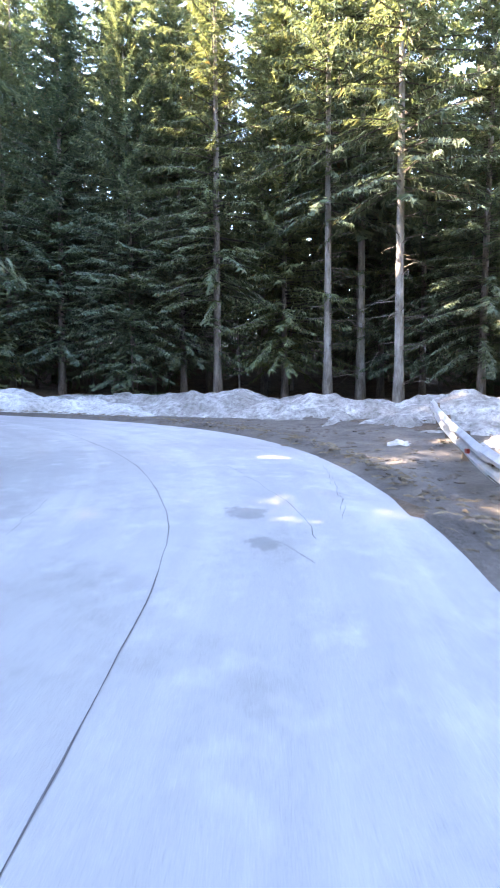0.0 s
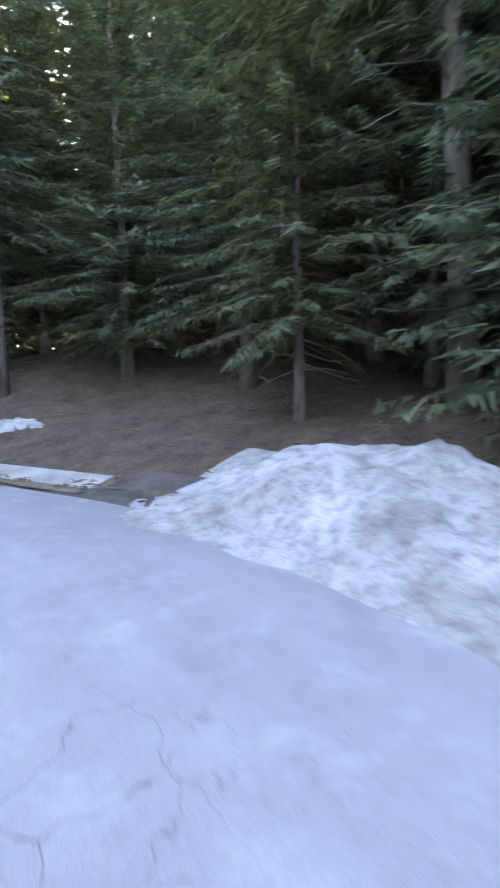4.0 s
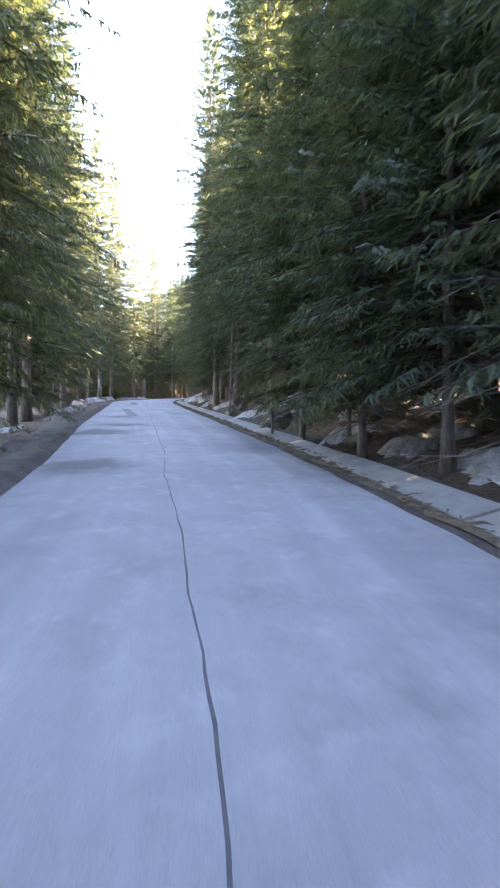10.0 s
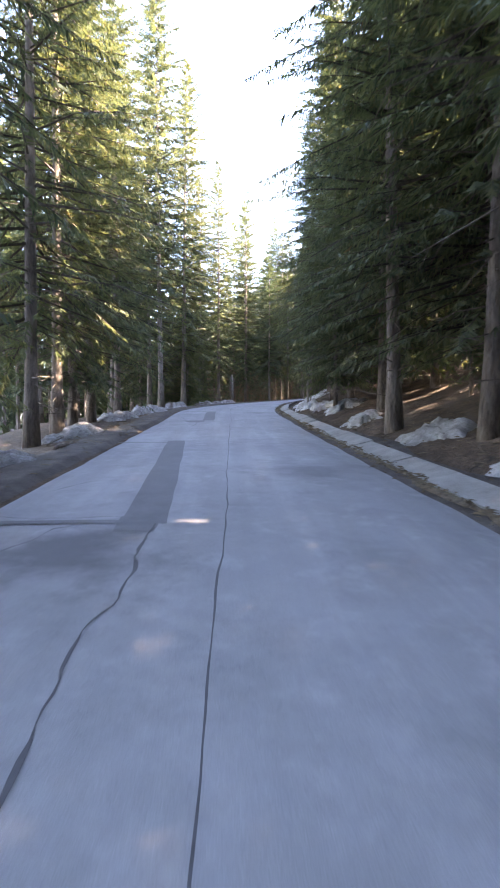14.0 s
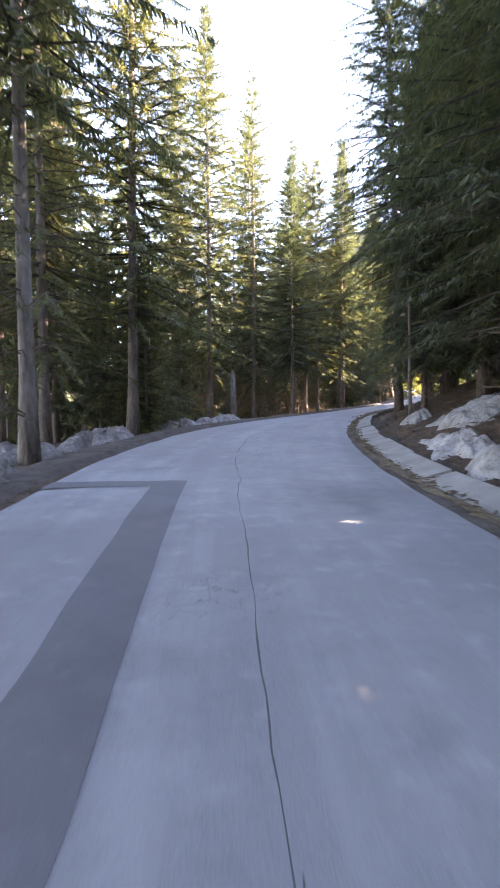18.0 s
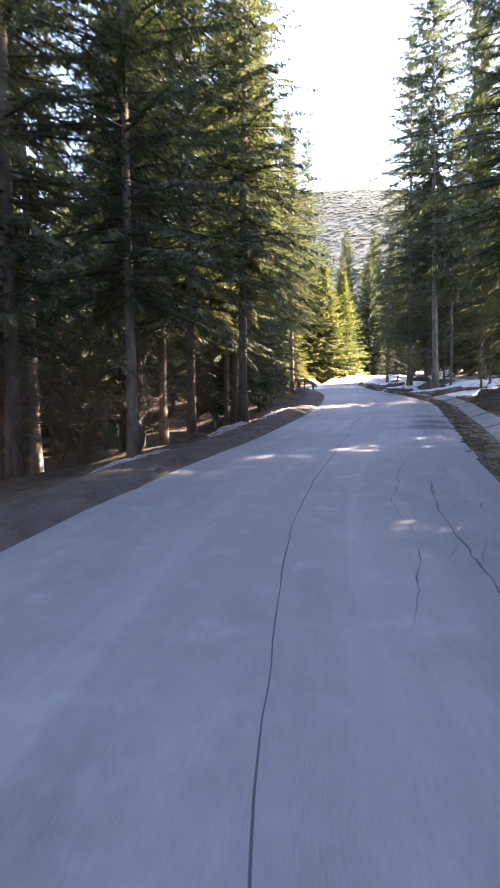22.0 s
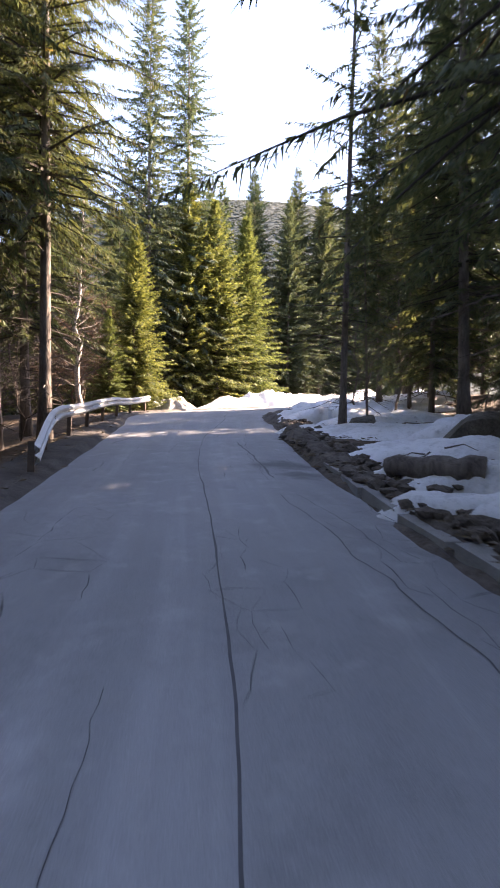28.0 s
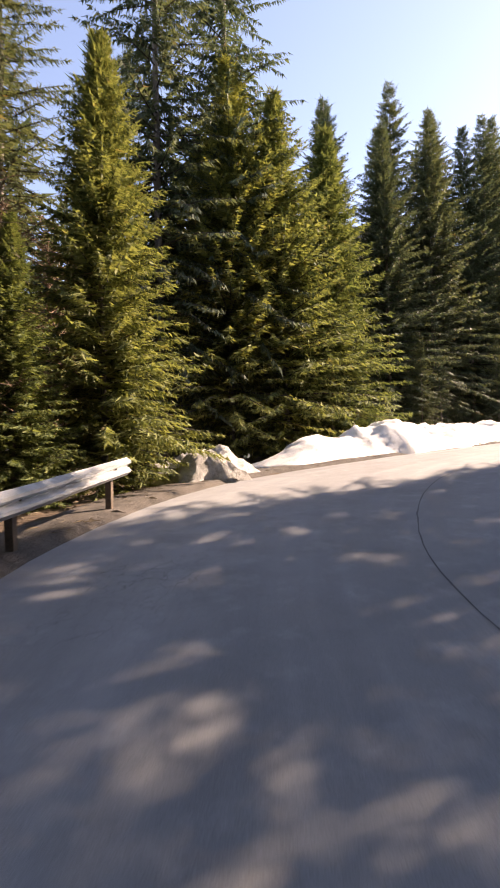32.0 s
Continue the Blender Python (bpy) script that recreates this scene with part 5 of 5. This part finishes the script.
# ---- bare shrubs and the birch ----
def bare_tree(seed, label, high, r0, crooked, limbs, material, name="bare_tree", spine=(), twig=None):
    rs = np.random.default_rng(seed)
    tree = new(name)
    tagged(tree, label, "tree", "bare trees beside the road")
    pts = [Vector((0, 0, -0.2))]
    n = 10
    for i in range(n):
        pts.append(pts[-1] + Vector((rs.normal(0, crooked), rs.normal(0, crooked), high / n)))
    if spine:
        pts = [Vector((-0.93 * a, 0.37 * a + 0.06 * math.sin(h * 1.7), h)) for a, h in spine]
        n = len(pts) - 1
    rad = [max(0.006, r0 * (1 - i / (n + 1))) for i in range(n + 1)]
    Shape().tube(pts, rad, 9).make("trunk", material, tree, smooth=True)
    sh = Shape()
    for _ in range(limbs):
        k = int(rs.integers(2, n))
        a = pts[k] + (pts[k + 1] - pts[k]) * rs.uniform()
        az = rs.uniform(0, 6.28)
        L = high * 0.28 * rs.uniform(0.4, 1.1) * (1.15 - k / n)
        d = Vector((math.cos(az), math.sin(az), rs.uniform(0.1, 0.9)))
        b = a + d * L * 0.5
        c = b + (d + Vector((rs.normal(0, 0.3), rs.normal(0, 0.3), 0.2))) * L * 0.5
        sh.tube([a, b, c], [r0 * 0.14 + 0.005, r0 * 0.08 + 0.003, 0.002], 4, False)
        for _ in range(6):
            e = a + (c - a) * rs.uniform(0.3, 1)
            g = e + Vector((rs.normal(0, 1), rs.normal(0, 1), rs.uniform(-0.2, 0.8))) * L * 0.22
            sh.tube([e, g], [0.007, 0.002], 3, False)
    tagged(sh.make("twig_crown", twig or TWIG, tree), kind="stuff")
    return tree


def set_down(ob, x, y, scale=1.0, turn=0.0, up=0.0):
    ob.matrix_basis = pose(x, y, floor_z(x, y) + up, 0, 0, turn) @ Matrix.Diagonal((scale, scale, scale, 1))
    return ob


set_down(bare_tree(31, "crooked pale birch without leaves beside the barrier", 11, 0.17, 0.17, 84, BIRCH, "birch_tree",
                   ((0, -0.2), (-0.2, 0.5), (-0.34, 1.1), (-0.36, 2.3), (-0.2, 3.4), (-0.5, 4.2), (-0.34, 5.0), (-0.2, 6.0), (-0.2, 7.7), (-0.1, 9.2), (0.0, 11.0))), -51.9, -135.9)
for k, (x, y, s) in enumerate(((-49.4, -139.4, 1.1), (-48.0, -141.6, 1.0), (-51.2, -142.0, 1.15), (-52.8, -143.6, 1.0), (-47.0, -138.4, 0.9), (-62.8, -128.6, 0.8), (-65.0, -130.6, 0.9), (-61.2, -124.8, 0.8))):
    set_down(bare_tree(50 + k, "bare grey-brown tree full of fine twigs in the last bend", 9, 0.07, 0.15, 70, TWIG), x, y, s, k * 71)
red_shrub = set_down(bare_tree(33, "reddish-brown bare shrub full of dry twigs", 4.6, 0.04, 0.2, 110, RED_TWIG, "bare_shrub", twig=RED_TWIG), -53.0, -138.0, 1.2)
for i, (x, y, s) in enumerate(((-53.8, -139.6, 1.5), (-52.2, -139.2, 1.6), (-54.4, -141.4, 1.6), (-51.0, -137.8, 1.2), (-52.6, -141.2, 1.9), (-50.2, -136.4, 1.0), (-25.6, -99.4, 1.3), (-28.2, -102.4, 1.5), (-30.6, -105.6, 1.4), (-26.8, -106.2, 1.7), (-33.2, -109.6, 1.4), (-23.2, -102.0, 1.6), (-29.6, -110.0, 1.7), (-21.6, -95.4, 1.3), (-35.2, -112.4, 1.5), (-24.6, -92.4, 0.9), (-31.8, -101.2, 1.0), (-34.9, -105.8, 0.9), (-38.0, -114.0, 1.3))):
    set_down(copy_thing(red_shrub, Matrix.Identity(4)), x, y, s, i * 53)
shrub = set_down(bare_tree(32, "leafless grey-brown shrub on the downhill slope", 4.2, 0.03, 0.16, 64, TWIG, "bare_shrub"), -49.4, -131.4)
for i, (x, y, s) in enumerate(((-47.6, -127.4, 0.9), (-48.4, -129.2, 1.1), (-50.2, -133.6, 1.2), (-48.0, -133.2, 1.3), (-46.8, -131.0, 1.2), (-49.4, -135.4, 1.3), (-52.8, -140.6, 1.0), (-47.4, -136.4, 1.4), (-45.6, -124.6, 0.9),
                               (-53.9, -138.8, 0.8), (-27.0, -94.2, 0.9), (-25.8, -97.6, 1.1), (-30.0, -100.8, 1.1), (-32.4, -103.8, 1.0), (-22.8, -93.0, 1.0), (-36.2, -109.6, 0.9), (-65.6, -124.0, 1.2), (-63.0, -118.6, 1.3), (-49.6, -101.2, 0.8), (-47.9, -102.6, 0.6))):
    c = copy_thing(shrub, Matrix.Identity(4))
    set_down(c, x, y, s, i * 67)
broken = new("broken_trunk")
tagged(broken, "dead broken grey trunk standing without a crown", "dead tree")
Shape().tube([(0, 0, -0.2), (0.02, 0, 1.4), (0.05, 0.02, 2.9), (0.06, 0.02, 3.15)], [0.2, 0.17, 0.15, 0.05], 9).make("trunk", BARK_PALE, broken, smooth=True)
dead_boughs(np.random.default_rng(3), 0.6, 2.8, 0.16, 14, 0.7).make("stubs", TWIG, broken)
set_down(broken, -27.0, -91.4)
stump = new("dead_stem")
tagged(stump, "thin broken dead stem standing on the bank", "dead tree")
Shape().tube([(0, 0, -0.2), (0.02, 0, 0.8), (0.03, 0.02, 1.6)], [0.07, 0.055, 0.04], 7).make("stem", BARK_PALE, stump)
set_down(stump, -31.5, -70.0)


# ---- rocks, logs and stones ----
def rock(x, y, sx, sy, sz, seed, label="grey lichened boulder lying on the bank", name="boulder", material=None):
    bm = bmesh.new()
    bmesh.ops.create_icosphere(bm, subdivisions=3, radius=1)
    rs = np.random.default_rng(int(seed * 10))
    cuts = [(Vector(rs.normal(size=3)).normalized(), rs.uniform(0.55, 0.85)) for _ in range(11)]
    for v in bm.verts:
        p = v.co.copy()
        for way, far in cuts:
            over = p.dot(way) - far
            if over > 0:
                p -= way * over * 0.9
        p *= 1 + 0.1 * noise.noise(p * 2.2 + Vector((seed, 0, 0))) + 0.06 * noise.noise(p * 6 + Vector((0, seed, 0)))
        v.co = Vector((p.x * sx, p.y * sy, p.z * sz)) * 1.25
    me = bpy.data.meshes.new(name)
    bm.to_mesh(me)
    bm.free()
    me.materials.append(material or ROCK)
    ob = new(name, me)
    ob.matrix_basis = pose(x, y, floor_z(x, y) + sz * 0.1, 0, 0, seed * 40)
    return tagged(ob, label, "rock", "rocks beside the road")


for i, (x, y, a, b, c) in enumerate(((-30.4, -8.6, 0.5, 0.4, 0.42), (-28.3, -4.2, 0.34, 0.26, 0.24), (-28.9, -3.2, 0.26, 0.22, 0.2), (-29.8, -7.2, 0.3, 0.3, 0.25), (-30.6, -35.2, 0.55, 0.4, 0.45), (-31.2, -36.6, 0.45, 0.4, 0.4),
                                     (-30.3, -36.9, 0.3, 0.25, 0.3), (-31.0, -29.0, 0.35, 0.3, 0.25), (-31.8, -38.6, 0.4, 0.4, 0.3), (-30.6, -43.0, 0.6, 0.5, 0.5), (-31.4, -44.9, 0.5, 0.4, 0.35), (-44.2, -96.0, 0.5, 0.45, 0.4), (-45.2, -97.8, 0.7, 0.5, 0.5), (-44.6, -97.4, 0.4, 0.3, 0.3), (-45.8, -96.6, 0.6, 0.5, 0.5), (-46.0, -98.6, 0.5, 0.4, 0.4), (-43.6, -94.4, 0.4, 0.3, 0.3),
                                     (-47.4, -101.0, 0.6, 0.5, 0.35), (-48.4, -103.2, 0.5, 0.4, 0.3), (-53.0, -112.6, 0.9, 0.8, 0.55), (-54.6, -113.2, 0.8, 0.6, 0.4), (-56.2, -117.6, 0.9, 0.6, 0.5), (-42.9, -94.5, 0.4, 0.35, 0.3), (-57.6, -122.6, 0.6, 0.5, 0.4))):
    rock(x, y, a, b, c, i + 1.3)


def log(x, y, length, radius, turn, label, lift=0.0):
    ob = new("log")
    tagged(ob, label, "log", "fallen wood")
    n = 8
    pts = [(length * (i / n - 0.5), 0.04 * math.sin(i * 1.3), 0.03 * math.sin(i * 2.1)) for i in range(n + 1)]
    Shape().tube(pts, [radius * (1 - 0.2 * i / n) * (1 + 0.06 * math.sin(i * 2.7)) for i in range(n + 1)], 10).make("wood", BARK, ob, smooth=True)
    sh = dead_boughs(np.random.default_rng(int(length * 10)), -0.3, 0.3, radius, 5, 0.5)
    sh.make("branch_stubs", TWIG, ob)
    set_down(ob, x, y, 1, turn, radius * 0.7 + lift)
    return ob


log(-52.5, -115.6, 1.3, 0.19, -60, "short thick dark log lying in the snow by the road", 0.22)
log(-53.0, -104.6, 5.5, 0.12, 35, "fallen grey trunk lying on the bank")
log(-30.6, -6.6, 4.0, 0.1, 25, "fallen trunk lying across the earth bank")
log(-32.2, -42.4, 4.2, 0.1, 60, "fallen trunk lying on the snowy bank")
log(-31.4, -12.5, 3.6, 0.08, 10, "fallen pole lying on the bank")
log(-22.6, -44.5, 2.6, 0.07, 70, "cut branch lying on the shoulder")
log(-22.3, -52.0, 2.8, 0.06, 100, "cut branch lying on the shoulder")

# loose kerb stones where the gutter breaks up
for i, (lat, along) in enumerate(((3.4, 0), (3.55, 1.75), (3.45, 3.1))):
    p = beside(S(-45.2, -108) + along, lat)
    st = rock(p.x, p.y, 0.24, 0.15, 0.1, i * 1.9 + 40, "loose pale concrete block at the broken gutter", "concrete_block", CONCRETE)


# ---- crash barriers ----
def barrier(points, label, near_end=True):
    ob = new("crash_barrier")
    tagged(ob, label, "crash barrier", "crash barriers")
    line = spline(points, 0.5)
    d = np.gradient(line[:, :2], axis=0)
    d /= np.linalg.norm(d, axis=1)[:, None]
    side = np.stack([d[:, 1], -d[:, 0]], 1)
    prof = [(0.0, 0.0), (0.035, 0.03), (0.075, 0.06), (0.075, 0.1), (0.02, 0.14), (0.0, 0.155), (0.02, 0.17), (0.075, 0.21), (0.075, 0.25), (0.035, 0.28), (0.0, 0.31)]
    m = len(prof)
    run = np.r_[0, np.cumsum(np.linalg.norm(np.diff(line[:, :2], axis=0), axis=1))]
    rs = np.random.default_rng(len(line))
    # beams of about four metres, each lapped over the next and knocked a little out of line
    cuts = list(range(0, len(line) - 4, 8)) + [len(line) - 1]
    for n, (i0, i1) in enumerate(zip(cuts[:-1], cuts[1:])):
        v, f = [], []
        lift, dent, at = rs.normal(0, 0.012), rs.uniform(0.01, 0.05), rs.uniform(i0, i1)
        rows = range(i0, min(i1 + 2, len(line)))
        for i in rows:
            knock = 0.006 * (n % 2) - dent * math.exp(-((i - at) / 1.1) ** 2)
            for thick in (0, -0.006):
                for o, h in prof:
                    q = line[i, :2] + side[i] * (o + thick + knock)
                    v.append((q[0], q[1], line[i, 2] + h + lift - 0.3 * dent * math.exp(-((i - at) / 1.1) ** 2)))
        w = 2 * m
        for i in range(len(rows) - 1):
            for k in range(m - 1):
                o = i * w + k
                f.append((o, o + 1, o + w + 1, o + w))
                f.append((o + m, o + m + w, o + m + w + 1, o + m + 1))
            for k in (0, m - 1):
                o = i * w + k
                f.append((o, o + w, o + m + w, o + m))
        mesh_object("rail", v, f, STEEL, ob)
    for s in np.arange(0.5, run[-1] - 0.2, 2.6):
        i = int(np.searchsorted(run, s))
        p, o = line[i], side[i]
        g = floor_z(p[0], p[1])
        t = d[i]
        c = p[:2] - o * 0.1
        foot = c + t * rs.normal(0, 0.07) - o * abs(rs.normal(0, 0.06))
        ring = ((-1, -1), (1, -1), (1, 1), (-1, 1))
        v = [(*(q + t * e * 0.045 + o * k * 0.05), z) for q, z in ((foot, g - 0.3), (c, p[2] + 0.25)) for e, k in ring]
        post = mesh_object("post", v, [(3, 2, 1, 0), (4, 5, 6, 7)] + [(k, (k + 1) % 4, (k + 1) % 4 + 4, k + 4) for k in range(4)], RUST, ob)
        corners = [(*(p[:2] - o * 0.025 + t * e * 0.05 + o * k * 0.03), p[2] + 0.1) for e, k in ring]
        Shape().box(corners, 0.12).make("spacer", STEEL, post)
        for h in (0.13, 0.18):
            hub = p[:2] + o * 0.026
            Shape().tube([(*(hub - o * 0.03), p[2] + h), (*(hub + o * 0.012), p[2] + h)], [0.016, 0.016], 6).make("bolt", RUST, post)
    return ob


def rail_points(rows, up):
    return [(x, y, floor_z(x, y) + up + e) for x, y, e in rows]


left_rail = barrier([(x, y, z) for x, y, z in rail_points(((-47.6, -118.6, -0.12), (-48.2, -121.2, 0.1), (-50.0, -126.4, 0.12), (-51.7, -129.9, 0.15), (-53.3, -133.2, 0.12), (-55.3, -136.4, 0.12)), 0.42)], "bent galvanised steel crash barrier on rusty posts")
right_rail = barrier([(x, y, z) for x, y, z in rail_points(((2.9, 12.7, 0.05), (2.25, 9.2, 0.0), (1.8, 6.2, 0.0), (1.4, 3.4, 0.0), (1.35, 0.0, 0.0), (1.6, -4.0, 0.0), (2.9, -14.0, 0.0)), 0.3)], "galvanised steel crash barrier ending before the bend")
for (x, y), par in (((1.72, 5.4), right_rail),):
    corners = [(x - 0.12 + a, y + b, floor_z(x, y) + 0.4) for a, b in ((-0.02, -0.05), (0.02, -0.05), (0.02, 0.05), (-0.02, 0.05))]
    Shape().box(corners, 0.06).make("reflector", RED, par, "small red reflector")

# ---- litter on the verges: twigs, cones and leaves ----
sh = Shape()
rs = np.random.default_rng(5)
runs = rs.uniform(30, RUN[-1] - 20, 16000)
sides = rs.uniform(size=16000)
xy = []
for r, s in zip(runs, sides):
    e = side_at(4)(r) + rs.normal(0.12, 0.12) if s < 0.3 else side_at(4)(r) + abs(rs.normal(0.9, 2.2)) if s < 0.7 else side_at(3)(r) - abs(rs.normal(0.2, 1.3))
    p = beside(float(r), e)
    xy.append((p.x, p.y))
xy = np.array(xy)
zz = survey(xy[:, 0], xy[:, 1])[2]
for (x, y), z, s in zip(xy, zz, sides):
    z_low = s < 0.3
    a, L, w = rs.uniform(0, 6.28), rs.uniform(0.06, 0.28), rs.uniform(0.008, 0.03)
    dx, dy = math.cos(a) * L, math.sin(a) * L
    nx_, ny_ = -math.sin(a) * w, math.cos(a) * w
    b = len(sh.v)
    t = rs.uniform(0.0, 0.02) + (0.115 if z_low else 0.03)
    sh.v += [(x - nx_, y - ny_, z + t), (x + dx, y + dy, z + t + rs.uniform(-0.02, 0.04)), (x + nx_, y + ny_, z + t + 0.015), (x + dx * 0.4, y + dy * 0.4, z + t + 0.03)]
    sh.f += [(b, b + 1, b + 3), (b + 3, b + 1, b + 2), (b, b + 3, b + 2), (b, b + 2, b + 1)]
tagged(sh.make("verge_litter", LEAF), "dead twigs and leaves scattered on the verges", "litter", kind="stuff")

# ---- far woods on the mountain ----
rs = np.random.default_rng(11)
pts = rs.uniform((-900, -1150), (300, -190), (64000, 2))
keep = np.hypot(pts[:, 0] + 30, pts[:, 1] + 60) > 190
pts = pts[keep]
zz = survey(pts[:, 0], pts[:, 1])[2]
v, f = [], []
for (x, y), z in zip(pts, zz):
    # low flat crowns keep their shading faint, as through haze
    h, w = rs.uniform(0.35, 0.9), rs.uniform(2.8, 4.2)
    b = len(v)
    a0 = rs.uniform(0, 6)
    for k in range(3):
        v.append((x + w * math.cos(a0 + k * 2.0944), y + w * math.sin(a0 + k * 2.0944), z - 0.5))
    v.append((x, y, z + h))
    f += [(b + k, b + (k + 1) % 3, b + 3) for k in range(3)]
tagged(mesh_object("far_woods", v, f, FARWOOD_HAZY, smooth=True), "distant spruce woods covering the mountainside, haze put into their pale colour", "woods", kind="stuff")


# ---- rubble: gravel on the bend's shoulder, debris in the gutter, stones on the earth bank ----
def rubble(name, places, material, label, seed, lift=0.05):
    """Many small angular stones in one mesh; places are x, y, size."""
    bm = bmesh.new()
    bmesh.ops.create_icosphere(bm, subdivisions=1, radius=1)
    base = np.array([v.co[:] for v in bm.verts])
    tri = [tuple(v.index for v in f.verts) for f in bm.faces]
    bm.free()
    rs = np.random.default_rng(seed)
    level = survey([p[0] for p in places], [p[1] for p in places])[2]
    v, f = [], []
    for (x, y, s), z in zip(places, level):
        q = base * rs.uniform(0.65, 1.25, (len(base), 1)) * np.array([s, s * rs.uniform(0.5, 0.9), s * rs.uniform(0.35, 0.6)])
        a = rs.uniform(0, 6.28)
        c, d = math.cos(a), math.sin(a)
        o = len(v)
        v += [(x + p[0] * c - p[1] * d, y + p[0] * d + p[1] * c, z + lift + p[2]) for p in q]
        f += [tuple(o + i for i in t) for t in tri]
    return tagged(mesh_object(name, v, f, material), label, "rubble", kind="stuff")


rs = np.random.default_rng(77)
places = []
for _ in range(900):
    r = rs.uniform(S(-0.8, 0), S(-14, 11))
    p = beside(r, side_at(4)(r) + abs(rs.normal(0.3, 1.5)))
    places.append((p.x, p.y, float(rs.uniform(0.015, 0.05))))
clods = []
for _ in range(1100):
    r = rs.uniform(S(-0.8, 0), S(-16, 10))
    p = beside(r, side_at(4)(r) + 0.2 + abs(rs.normal(0.6, 1.6)))
    clods.append((p.x, p.y, float(rs.uniform(0.03, 0.15) ** 1.15)))
rubble("shoulder_clods", clods, CLOD, "dark clods of earth and bark on the gravel shoulder", 9)
rubble("shoulder_gravel", places, SHOULDER, "loose grey gravel on the shoulder of the bend", 1)
places = []
for _ in range(1500):
    r = rs.uniform(G_START, S(-30, -86))
    p = beside(r, side_at(4)(r) + rs.normal(0.08, 0.09))
    places.append((p.x, p.y, float(rs.uniform(0.012, 0.05))))
for _ in range(900):
    r = rs.uniform(S(-30, -86), S(-47.5, -112.5))
    p = beside(r, side_at(4)(r) + rs.normal(0.25, 0.17))
    places.append((p.x, p.y, float(rs.uniform(0.03, 0.12))))
rubble("gutter_debris", [(x, y, s) for x, y, s in places], LEAF, "clods of earth, moss and leaves lying along the gutter", 2)
places = []
for _ in range(480):
    r = rs.uniform(S(-47.5, -112.5), S(-59.5, -135))
    p = beside(r, side_at(4)(r) + rs.normal(0.5, 0.3))
    places.append((p.x, p.y, float(rs.uniform(0.04, 0.2))))
rubble("bank_rubble", places, CLOD, "broken stones and clods along the earth bank", 3, 0.16)
for k in range(12):
    r = float(rs.uniform(S(-48.2, -114), S(-58.5, -134)))
    p = beside(r, side_at(4)(r) + float(rs.normal(0.75, 0.25)))
    s = float(rs.uniform(0.1, 0.22))
    ob = rock(p.x, p.y, s * 1.3, s, s * 0.8, 60 + k * 1.7, "dark angular stone lying on the earth bank", "stone", CLOD)
    ob.location.z += 0.08
